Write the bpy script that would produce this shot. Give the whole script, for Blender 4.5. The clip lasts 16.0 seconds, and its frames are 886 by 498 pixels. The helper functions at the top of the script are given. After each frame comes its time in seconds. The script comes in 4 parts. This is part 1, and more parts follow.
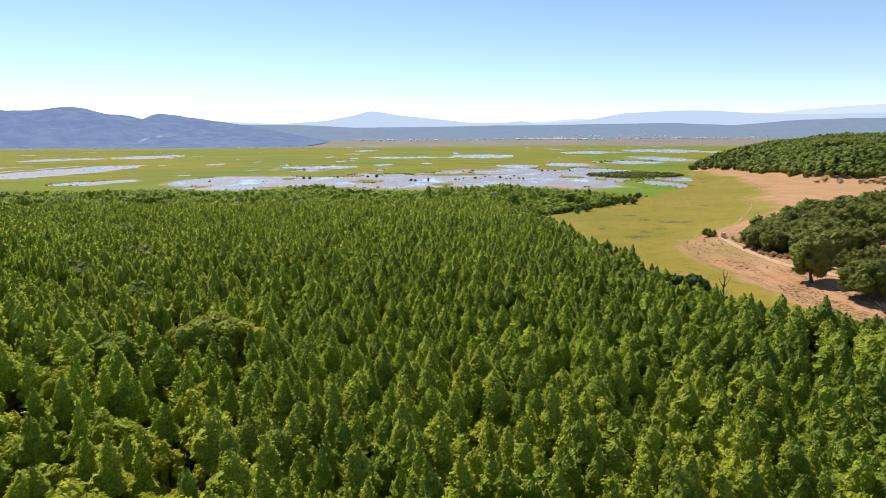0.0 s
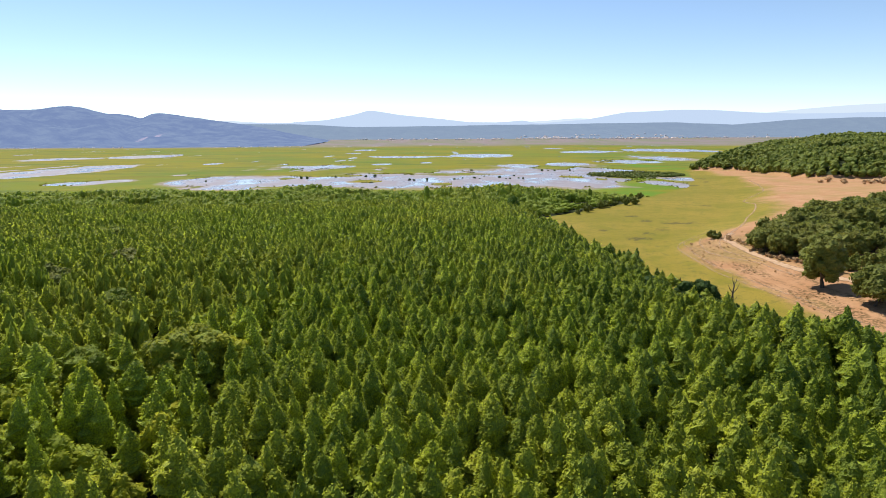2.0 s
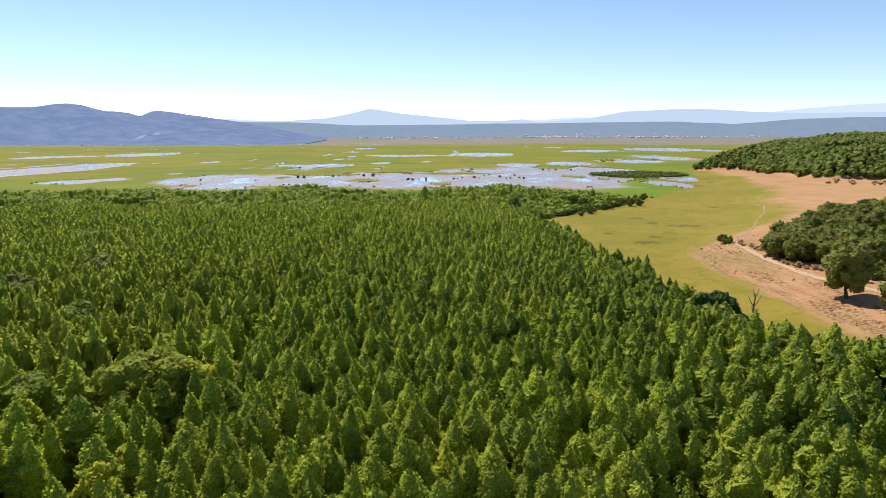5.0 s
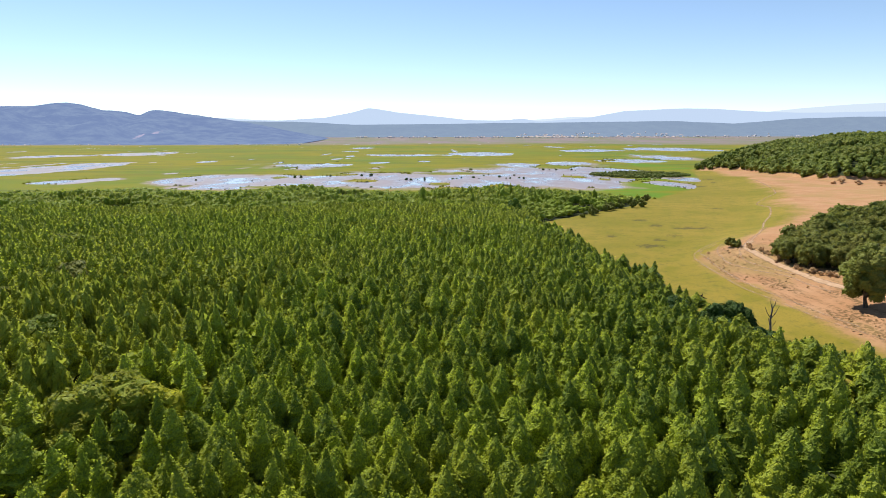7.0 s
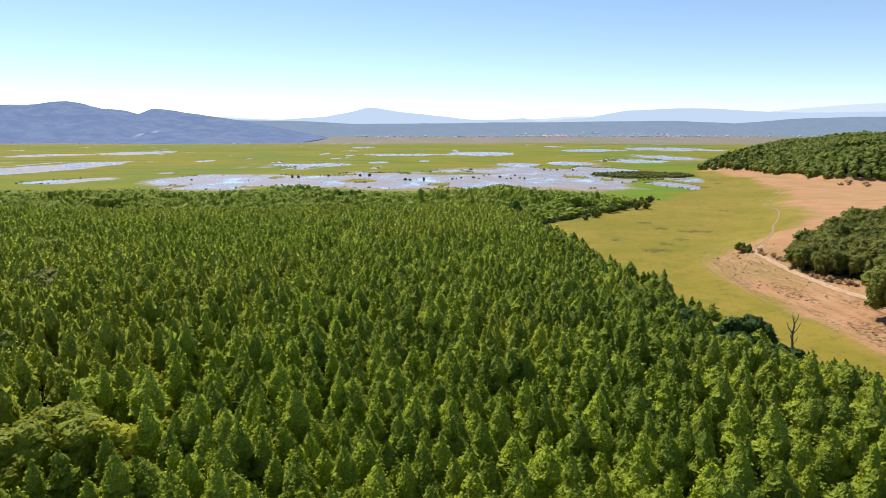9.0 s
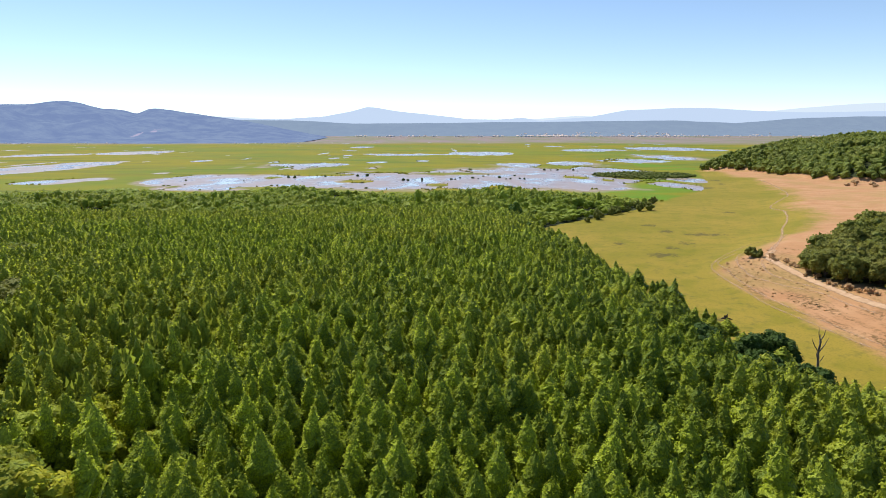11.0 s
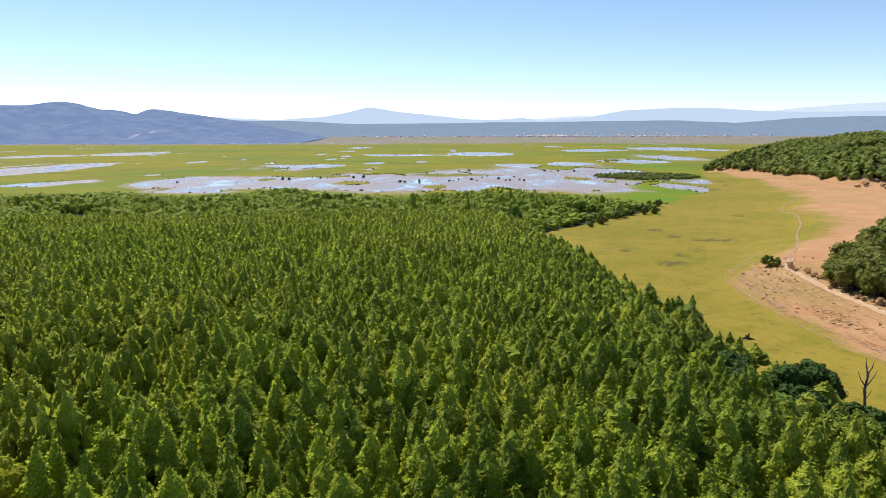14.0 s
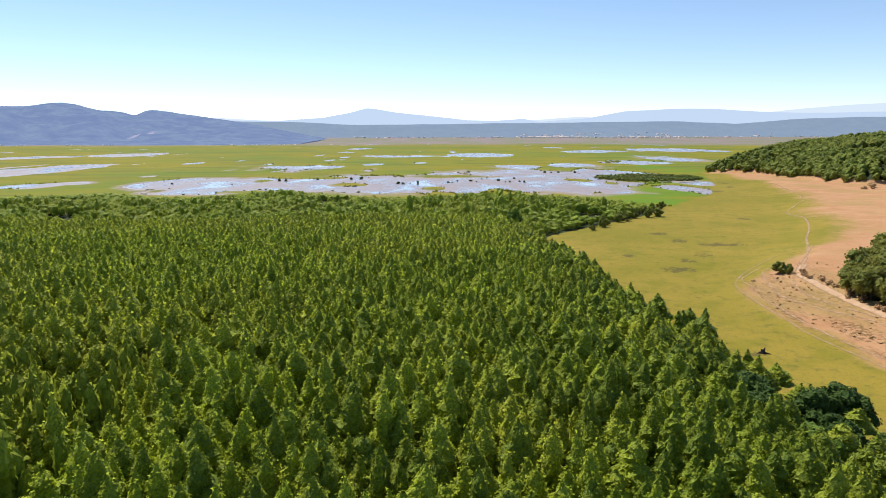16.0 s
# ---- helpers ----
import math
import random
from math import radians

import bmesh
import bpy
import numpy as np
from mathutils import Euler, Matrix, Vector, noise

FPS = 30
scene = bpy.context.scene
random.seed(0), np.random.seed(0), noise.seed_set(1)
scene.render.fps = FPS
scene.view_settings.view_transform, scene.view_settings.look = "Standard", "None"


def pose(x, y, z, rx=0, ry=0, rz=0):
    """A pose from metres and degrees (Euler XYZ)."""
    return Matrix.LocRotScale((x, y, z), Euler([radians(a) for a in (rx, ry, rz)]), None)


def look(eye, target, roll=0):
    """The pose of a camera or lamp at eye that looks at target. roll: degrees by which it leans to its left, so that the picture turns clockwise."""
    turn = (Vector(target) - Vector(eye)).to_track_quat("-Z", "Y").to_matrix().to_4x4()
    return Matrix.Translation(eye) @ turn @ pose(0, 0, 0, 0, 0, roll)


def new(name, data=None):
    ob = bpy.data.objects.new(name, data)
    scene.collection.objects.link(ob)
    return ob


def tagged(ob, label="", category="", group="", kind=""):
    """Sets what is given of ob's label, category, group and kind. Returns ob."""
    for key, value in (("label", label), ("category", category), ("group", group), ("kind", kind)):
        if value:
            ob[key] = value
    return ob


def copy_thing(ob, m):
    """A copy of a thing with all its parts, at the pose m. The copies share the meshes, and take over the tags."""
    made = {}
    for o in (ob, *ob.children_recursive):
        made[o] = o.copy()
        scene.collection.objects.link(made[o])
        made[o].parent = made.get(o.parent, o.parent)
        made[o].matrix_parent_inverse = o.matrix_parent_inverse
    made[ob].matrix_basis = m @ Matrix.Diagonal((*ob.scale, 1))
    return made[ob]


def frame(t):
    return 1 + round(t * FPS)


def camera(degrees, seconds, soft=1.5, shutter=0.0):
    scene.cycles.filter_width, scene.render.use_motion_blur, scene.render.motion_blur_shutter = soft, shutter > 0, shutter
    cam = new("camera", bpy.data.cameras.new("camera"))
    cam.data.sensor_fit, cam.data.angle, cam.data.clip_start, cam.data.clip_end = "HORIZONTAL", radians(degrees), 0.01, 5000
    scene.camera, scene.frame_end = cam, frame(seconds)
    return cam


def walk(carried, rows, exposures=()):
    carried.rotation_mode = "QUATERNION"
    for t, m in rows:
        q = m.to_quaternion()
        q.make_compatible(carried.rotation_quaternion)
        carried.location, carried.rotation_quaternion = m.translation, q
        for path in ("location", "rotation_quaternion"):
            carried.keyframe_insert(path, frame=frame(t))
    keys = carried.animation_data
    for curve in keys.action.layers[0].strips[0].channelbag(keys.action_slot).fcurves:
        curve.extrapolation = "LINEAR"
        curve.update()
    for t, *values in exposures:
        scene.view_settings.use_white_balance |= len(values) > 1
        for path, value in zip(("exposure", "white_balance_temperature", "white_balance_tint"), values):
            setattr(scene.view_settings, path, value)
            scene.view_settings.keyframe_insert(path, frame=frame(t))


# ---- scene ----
cam = camera(70.0, 16.0, soft=0.5)
PATH = [
    (0, (0.775, 2.051, 43.521), (0.783, 4.019, 43.169), -0.3),
    (1, (1.244, 5.343, 43.515), (1.252, 7.312, 43.162), -0.3),
    (2, (1.573, 8.744, 43.514), (1.582, 10.712, 43.16), -0.3),
    (3, (1.741, 12.289, 43.506), (1.75, 14.257, 43.15), -0.3),
    (4, (1.995, 16.093, 43.49), (2.005, 18.061, 43.133), -0.2),
    (6.5, (2.937, 26.626, 43.531), (2.947, 28.594, 43.171), -0.1),
    (7, (3.159, 28.847, 43.554), (3.17, 30.814, 43.194), -0.1),
    (8, (3.596, 33.518, 43.616), (3.607, 35.485, 43.255), -0.1),
    (9, (4.112, 38.281, 43.659), (4.122, 40.248, 43.297), -0.0),
    (11.5, (5.45, 50.559, 43.583), (5.461, 52.526, 43.22), 0.0),
    (12, (5.739, 53.01, 43.601), (5.75, 54.977, 43.238), 0.0),
    (13, (6.47, 57.886, 43.654), (6.481, 59.853, 43.292), -0.0),
    (14, (7.086, 62.577, 43.64), (7.097, 64.544, 43.278), -0.1),
    (15, (7.608, 67.054, 43.591), (7.618, 69.021, 43.23), -0.1),
    (16, (8.197, 71.241, 43.551), (8.208, 73.208, 43.192), -0.1),
]
walk(cam, [(t, look(eye, target, roll)) for t, eye, target, roll in PATH], [(0, 0.4), (16, 0.4)])


# ---------- light ----------
SUN_AZ, SUN_EL = -32.0, 54.0  # degrees from north towards west, and above the horizon
world = bpy.data.worlds.new("sky")
scene.world = world
world.use_nodes = True
_wn = world.node_tree
_sky = _wn.nodes.new("ShaderNodeTexSky")
_sky.sky_type = "NISHITA"
_sky.sun_disc = False
_sky.sun_elevation = radians(SUN_EL)
_sky.sun_rotation = radians(SUN_AZ)
_sky.altitude = 50
_sky.air_density, _sky.dust_density, _sky.ozone_density = 0.75, 0.0, 1.5
_bg = _wn.nodes["Background"]
_bg.inputs["Strength"].default_value = 0.115
_wn.links.new(_sky.outputs[0], _bg.inputs["Color"])

sun = new("sun", bpy.data.lights.new("sun", "SUN"))
sun.data.energy, sun.data.angle, sun.data.color = 5.0, radians(0.53), (1.0, 0.95, 0.86)
_s = (math.sin(radians(SUN_AZ)) * math.cos(radians(SUN_EL)), math.cos(radians(SUN_AZ)) * math.cos(radians(SUN_EL)), math.sin(radians(SUN_EL)))
sun.matrix_world = look((_s[0] * 300, _s[1] * 300, _s[2] * 300), (0, 0, 0))


# ---------- materials ----------
class Nodes:
    """A short way of writing node trees."""

    def __init__(self, name, rough=0.8):
        self.mat = bpy.data.materials.new(name)
        self.mat.use_nodes = True
        self.t = self.mat.node_tree
        self.bsdf = self.t.nodes["Principled BSDF"]
        self.out = self.t.nodes["Material Output"]
        self.bsdf.inputs["Roughness"].default_value = rough
        self.geo = None

    def put(self, kind, **values):
        n = self.t.nodes.new(kind)
        for k, v in values.items():
            setattr(n, k, v)
        return n

    def link(self, a, b):
        self.t.links.new(a, b)

    def pos(self, sx=1.0, sy=1.0, sz=1.0):
        if self.geo is None:
            self.geo = self.put("ShaderNodeNewGeometry")
        m = self.put("ShaderNodeMapping")
        m.inputs["Scale"].default_value = (sx, sy, sz)
        self.link(self.geo.outputs["Position"], m.inputs["Vector"])
        return m.outputs[0]

    def noise(self, scale, detail=3.0, rough=0.55, sx=1.0, sy=1.0, sz=1.0):
        n = self.put("ShaderNodeTexNoise")
        n.inputs["Scale"].default_value = scale
        n.inputs["Detail"].default_value = detail
        n.inputs["Roughness"].default_value = rough
        self.link(self.pos(sx, sy, sz), n.inputs["Vector"])
        return n.outputs["Fac"]

    def ramp(self, fac, lo, hi):
        n = self.put("ShaderNodeMapRange", interpolation_type="SMOOTHSTEP")
        n.inputs["From Min"].default_value, n.inputs["From Max"].default_value = lo, hi
        self.link(fac, n.inputs["Value"])
        return n.outputs[0]

    def math(self, op, a, b):
        n = self.put("ShaderNodeMath", operation=op)
        for i, v in enumerate((a, b)):
            if isinstance(v, (int, float)):
                n.inputs[i].default_value = v
            else:
                self.link(v, n.inputs[i])
        return n.outputs[0]

    def mix(self, fac, a, b):
        n = self.put("ShaderNodeMix", data_type="RGBA")
        for i, v in ((0, fac), (6, a), (7, b)):
            if isinstance(v, tuple):
                n.inputs[i].default_value = (*v, 1)
            elif isinstance(v, (int, float)):
                n.inputs[i].default_value = v
            else:
                self.link(v, n.inputs[i])
        return n.outputs[2]

    def attr(self, name):
        return self.put("ShaderNodeAttribute", attribute_name=name).outputs["Fac"]

    def color(self, c):
        if isinstance(c, tuple):
            self.bsdf.inputs["Base Color"].default_value = (*c, 1)
        else:
            self.link(c, self.bsdf.inputs["Base Color"])
        return self

    def bump(self, h, strength=0.5, dist=0.1):
        b = self.put("ShaderNodeBump")
        b.inputs["Strength"].default_value, b.inputs["Distance"].default_value = strength, dist
        self.link(h, b.inputs["Height"])
        self.link(b.outputs[0], self.bsdf.inputs["Normal"])
        return self


INNER_SHADE = {}  # for each foliage its opaque inner leaves, darkened to paint shade between the sprays


def leaf_material(name, dark, light, dry, per_tree="tint", glow_through=0.50, patch=0.02, dry_part=0.62):
    """Foliage: a tone for each tree, leaf-sized mottling, and light that passes through the leaves."""
    n = Nodes(name, 0.55)
    tone = n.attr("tint") if per_tree == "tint" else n.put("ShaderNodeObjectInfo").outputs["Random"]
    fine = n.noise(1.7, 2)
    wide = n.noise(patch, 3)
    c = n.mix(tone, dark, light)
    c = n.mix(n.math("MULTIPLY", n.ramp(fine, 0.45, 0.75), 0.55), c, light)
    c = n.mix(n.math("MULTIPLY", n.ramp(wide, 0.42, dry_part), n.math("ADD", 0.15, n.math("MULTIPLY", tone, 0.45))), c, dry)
    n.color(c)
    n.bsdf.inputs["Specular IOR Level"].default_value = 0.10
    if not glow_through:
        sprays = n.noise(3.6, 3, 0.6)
        # gaps between sprays painted darker, standing in for shade inside the crown
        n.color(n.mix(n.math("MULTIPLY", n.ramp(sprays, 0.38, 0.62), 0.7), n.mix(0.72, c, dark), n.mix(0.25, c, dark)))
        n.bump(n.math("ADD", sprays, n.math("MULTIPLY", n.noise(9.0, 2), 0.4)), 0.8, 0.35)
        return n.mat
    n.bump(n.math("ADD", n.noise(3.2, 3, 0.6), n.math("MULTIPLY", n.noise(9.0, 2), 0.5)), 0.7, 0.30)
    tr = n.put("ShaderNodeBsdfTranslucent")
    n.link(n.mix(0.5, c, light), tr.inputs["Color"])
    mx = n.put("ShaderNodeMixShader")
    mx.inputs[0].default_value = glow_through
    n.link(n.bsdf.outputs[0], mx.inputs[1])
    n.link(tr.outputs[0], mx.inputs[2])
    n.link(mx.outputs[0], n.out.inputs["Surface"])
    INNER_SHADE[name] = leaf_material(name + "_inner_shade", dark, light, dry, per_tree, 0, patch, dry_part)
    return n.mat


FOREST_TONES = ((0.104, 0.148, 0.018), (0.495, 0.560, 0.050), (0.530, 0.490, 0.058))
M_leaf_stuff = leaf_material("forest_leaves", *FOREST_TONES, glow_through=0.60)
M_leaf_tree = leaf_material("forest_leaves_single", *FOREST_TONES, per_tree="object", glow_through=0.60)
M_leaf_shore = leaf_material("shore_leaves", (0.150, 0.205, 0.020), (0.310, 0.370, 0.036), (0.390, 0.370, 0.060))
M_leaf_hill = leaf_material("hill_leaves", (0.090, 0.122, 0.020), (0.240, 0.272, 0.040), (0.290, 0.268, 0.055), patch=0.03)
M_leaf_oak = leaf_material("oak_leaves", (0.110, 0.131, 0.024), (0.231, 0.246, 0.046), (0.271, 0.236, 0.061), per_tree="object", patch=0.05)
M_leaf_willow = leaf_material("willow_leaves", (0.120, 0.165, 0.014), (0.260, 0.300, 0.022), (0.310, 0.280, 0.030), per_tree="object", patch=0.1)
M_leaf_dark = leaf_material("dark_leaves", (0.028, 0.059, 0.010), (0.063, 0.112, 0.018), (0.063, 0.098, 0.020), per_tree="object", glow_through=0.2)
M_leaf_dry = leaf_material("dry_shrub_leaves", (0.405, 0.257, 0.129), (0.621, 0.419, 0.216), (0.648, 0.392, 0.216), per_tree="object", glow_through=0.35, patch=0.2)
M_leaf_dry_tuft = leaf_material("dry_grass_tufts", (0.400, 0.245, 0.100), (0.540, 0.350, 0.160), (0.560, 0.350, 0.165), glow_through=0.5, patch=0.2)
M_leaf_round = leaf_material("round_tree_leaves", (0.058, 0.108, 0.014), (0.160, 0.245, 0.024), (0.160, 0.205, 0.034), per_tree="object", glow_through=0.25)
M_leaf_mixed = leaf_material("mixed_tree_leaves", (0.230, 0.275, 0.024), (0.480, 0.510, 0.034), (0.560, 0.440, 0.055), per_tree="object", patch=0.06)
M_leaf_rush = leaf_material("rush_leaves", (0.083, 0.112, 0.018), (0.180, 0.210, 0.033), (0.225, 0.180, 0.045))
M_reed = leaf_material("reed_blades", (0.160, 0.184, 0.024), (0.264, 0.264, 0.036), (0.304, 0.248, 0.040), glow_through=0.25)


def bark_material(name, a, b):
    n = Nodes(name, 0.9)
    n.color(n.mix(n.ramp(n.noise(3.0, 4, sz=0.3), 0.35, 0.65), a, b))
    n.bump(n.noise(9.0, 4, sz=0.25), 0.7, 0.05)
    return n.mat


M_bark = bark_material("bark", (0.055, 0.042, 0.030), (0.13, 0.105, 0.08))
M_deadwood = bark_material("dead_wood", (0.075, 0.055, 0.045), (0.19, 0.155, 0.13))
M_charred = bark_material("charred_wood", (0.018, 0.014, 0.012), (0.06, 0.045, 0.035))


def ground_material():
    n = Nodes("ground_cover", 0.95)
    wide, mid, fine = n.noise(0.018, 4), n.noise(0.11, 4), n.noise(0.9, 4)
    tuft = n.noise(0.45, 5, 0.65)
    # grazed meadow
    grass = n.mix(n.ramp(wide, 0.35, 0.65), (0.186, 0.154, 0.014), (0.248, 0.183, 0.026))
    grass = n.mix(n.math("MULTIPLY", n.ramp(mid, 0.45, 0.70), 0.6), grass, (0.138, 0.136, 0.008))
    grass = n.mix(n.math("MULTIPLY", n.ramp(n.noise(2.2, 3, 0.6), 0.50, 0.66), 0.35), grass, (0.100, 0.098, 0.014))
    grass = n.mix(n.math("MULTIPLY", n.ramp(tuft, 0.52, 0.70), 0.55), grass, (0.089, 0.092, 0.021))
    # bare dry earth with straw
    earth = n.mix(n.ramp(mid, 0.22, 0.80), (0.345, 0.176, 0.082), (0.415, 0.236, 0.124))
    earth = n.mix(n.math("MULTIPLY", n.ramp(tuft, 0.50, 0.72), 0.30), earth, (0.211, 0.133, 0.063))
    earth = n.mix(n.math("MULTIPLY", n.ramp(fine, 0.55, 0.8), 0.3), earth, (0.178, 0.096, 0.052))
    lane = n.noise(0.22, 5, 0.65, sx=1.0, sy=0.22)
    earth = n.mix(n.math("MULTIPLY", n.math("MULTIPLY", n.ramp(lane, 0.42, 0.58), n.ramp(n.noise(1.1, 3, 0.6), 0.42, 0.56)), n.math("MULTIPLY", n.attr("tufty"), 1.0)), earth, (0.145, 0.085, 0.036))
    earth = n.mix(n.math("MULTIPLY", n.ramp(n.noise(0.05, 4, 0.6, sy=0.5), 0.46, 0.66), 0.6), earth, (0.275, 0.190, 0.066))
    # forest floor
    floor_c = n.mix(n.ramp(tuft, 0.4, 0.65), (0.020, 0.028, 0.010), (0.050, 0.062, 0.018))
    # reed marsh in drifts of yellow and green
    drift = n.noise(0.0045, 4, 0.6, sx=0.45, sy=0.6)
    drift2 = n.noise(0.016, 4, 0.6, sx=0.35, sy=0.8)
    marsh = n.mix(n.ramp(drift, 0.36, 0.56), (0.114, 0.156, 0.007), (0.196, 0.166, 0.003))
    marsh = n.mix(n.math("MULTIPLY", n.ramp(drift2, 0.48, 0.68), 0.6), marsh, (0.100, 0.140, 0.010))
    marsh = n.mix(n.math("MULTIPLY", n.ramp(n.noise(0.05, 3, sy=0.6), 0.52, 0.70), 0.45), marsh, (0.150, 0.132, 0.035))
    marsh = n.mix(n.math("MULTIPLY", n.ramp(n.noise(0.024, 5, 0.65, sx=0.3, sy=0.9), 0.50, 0.62), 0.6), marsh, (0.070, 0.105, 0.012))
    marsh = n.mix(n.math("MULTIPLY", n.ramp(n.noise(0.013, 5, 0.65, sx=0.35, sy=0.9), 0.54, 0.66), 0.6), marsh, (0.154, 0.132, 0.008))
    marsh = n.mix(n.math("MULTIPLY", n.attr("lush"), n.ramp(drift2, 0.35, 0.60)), marsh, (0.085, 0.180, 0.006))
    # bare mud at the water's edge, fields far away greyed as if by haze
    mud = n.mix(n.ramp(mid, 0.4, 0.65), (0.222, 0.185, 0.141), (0.289, 0.244, 0.192))
    hazy_field = n.mix(n.ramp(n.noise(0.006, 3, sy=0.3), 0.42, 0.58), (0.205, 0.165, 0.158), (0.170, 0.165, 0.110))

    def edge(name, lo=0.35, hi=0.65):
        a = n.attr(name)
        wob = n.math("MULTIPLY", n.math("SUBTRACT", n.noise(0.16, 4, 0.65), 0.5), 0.7)
        return n.ramp(n.math("ADD", a, wob), lo, hi)

    c = n.mix(edge("dry", 0.22, 0.80), grass, earth)
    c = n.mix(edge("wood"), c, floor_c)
    c = n.mix(n.attr("marsh"), c, marsh)
    c = n.mix(n.attr("mud"), c, mud)
    c = n.mix(n.attr("hazy_field"), c, hazy_field)
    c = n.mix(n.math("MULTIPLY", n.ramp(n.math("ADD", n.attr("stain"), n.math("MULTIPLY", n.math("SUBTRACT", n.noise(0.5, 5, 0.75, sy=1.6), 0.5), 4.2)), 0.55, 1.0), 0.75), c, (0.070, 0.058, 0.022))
    n.color(c)
    n.bsdf.inputs["Specular IOR Level"].default_value = 0.15
    n.bump(n.math("ADD", tuft, n.math("MULTIPLY", fine, 0.4)), 0.25, 0.15)
    return n.mat


M_ground = ground_material()


def water_material():
    n = Nodes("shallow_water", 0.08)
    silt = n.math("MULTIPLY", n.ramp(n.noise(0.030, 5, 0.6, sy=0.45), 0.32, 0.58), n.attr("silt"))
    n.color(n.mix(silt, (0.215, 0.217, 0.268), (0.272, 0.228, 0.230)))
    n.bsdf.inputs["IOR"].default_value = 1.33
    n.link(n.math("SUBTRACT", 0.5, n.math("MULTIPLY", silt, 0.32)), n.bsdf.inputs["Specular IOR Level"])
    n.link(n.math("ADD", 0.10, n.math("MULTIPLY", silt, 0.35)), n.bsdf.inputs["Roughness"])
    n.bump(n.noise(0.8, 3), 0.10, 0.10)
    return n.mat


M_water = water_material()


def track_material():
    n = Nodes("worn_earth_track", 0.95)
    n.color(n.mix(n.ramp(n.noise(0.7, 4), 0.35, 0.7), (0.385, 0.238, 0.132), (0.460, 0.305, 0.186)))
    tr = n.put("ShaderNodeBsdfTransparent")
    mx = n.put("ShaderNodeMixShader")
    cover = n.ramp(n.math("ADD", n.attr("cover"), n.math("MULTIPLY", n.math("SUBTRACT", n.noise(0.55, 4, 0.7), 0.5), 1.1)), 0.10, 0.90)
    n.link(cover, mx.inputs[0])
    n.link(tr.outputs[0], mx.inputs[1])
    n.link(n.bsdf.outputs[0], mx.inputs[2])
    n.link(mx.outputs[0], n.out.inputs["Surface"])
    return n.mat


M_track = track_material()


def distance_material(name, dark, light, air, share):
    """Land so far away that haze is mixed into it as a glow."""
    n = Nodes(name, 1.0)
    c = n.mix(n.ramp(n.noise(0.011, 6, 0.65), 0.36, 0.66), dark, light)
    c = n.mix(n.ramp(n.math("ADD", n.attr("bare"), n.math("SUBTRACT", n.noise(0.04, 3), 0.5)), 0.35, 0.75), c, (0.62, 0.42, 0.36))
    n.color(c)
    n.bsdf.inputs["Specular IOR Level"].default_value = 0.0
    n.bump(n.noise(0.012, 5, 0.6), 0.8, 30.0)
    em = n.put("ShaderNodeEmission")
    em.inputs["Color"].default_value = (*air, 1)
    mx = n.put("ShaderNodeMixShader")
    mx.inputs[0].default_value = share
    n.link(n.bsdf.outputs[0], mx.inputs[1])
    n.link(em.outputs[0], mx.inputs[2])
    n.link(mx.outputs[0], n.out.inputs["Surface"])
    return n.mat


def plain_material(name, a, b, scale=0.4, rough=0.8):
    n = Nodes(name, rough)
    n.color(n.mix(n.ramp(n.noise(scale, 3), 0.35, 0.65), a, b))
    return n.mat


M_plaster = plain_material("whitewashed_wall", (0.72, 0.68, 0.64), (0.82, 0.80, 0.78))
# roof colour lightened to paint in the haze before the town
M_rooftile = plain_material("haze_paled_tile_roof", (0.58, 0.44, 0.38), (0.70, 0.58, 0.52))


# ---------- plan of the land ----------
_tab = np.random.RandomState(7).rand(256, 256)


def vnoise(x, y, size):
    """Smooth noise, 0 to 1, with features of that many metres."""
    x, y = np.asarray(x, float) / size + 1000.0, np.asarray(y, float) / size + 1000.0
    i, j = np.floor(x).astype(int), np.floor(y).astype(int)
    a, b = x - i, y - j
    a, b = a * a * (3 - 2 * a), b * b * (3 - 2 * b)
    g = lambda p, q: _tab[p % 256, q % 256]
    return (g(i, j) * (1 - a) + g(i + 1, j) * a) * (1 - b) + (g(i, j + 1) * (1 - a) + g(i + 1, j + 1) * a) * b


def fbm(x, y, size, octaves=4):
    s, w = 0.0, 0.0
    for k in range(octaves):
        s, w = s + vnoise(x + 37.3 * k, y - 91.7 * k, size / 2 ** k) * 0.5 ** k, w + 0.5 ** k
    return s / w


def step(a, b, v):
    t = np.clip((v - a) / (b - a), 0, 1)
    return t * t * (3 - 2 * t)


def inside(x, y, poly):
    """Signed distance to a polygon's edge, positive inside."""
    x, y = np.asarray(x, float), np.asarray(y, float)
    best, odd = np.full(x.shape, 1e18), np.zeros(x.shape, bool)
    for (ax, ay), (bx, by) in zip(poly, poly[1:] + poly[:1]):
        dx, dy = bx - ax, by - ay
        t = np.clip(((x - ax) * dx + (y - ay) * dy) / (dx * dx + dy * dy), 0, 1)
        best = np.minimum(best, (x - ax - t * dx) ** 2 + (y - ay - t * dy) ** 2)
        with np.errstate(divide="ignore", invalid="ignore"):
            odd ^= ((ay > y) != (by > y)) & (x < ax + (y - ay) * dx / (dy if dy else 1e-9))
    return np.where(odd, 1, -1) * np.sqrt(best)


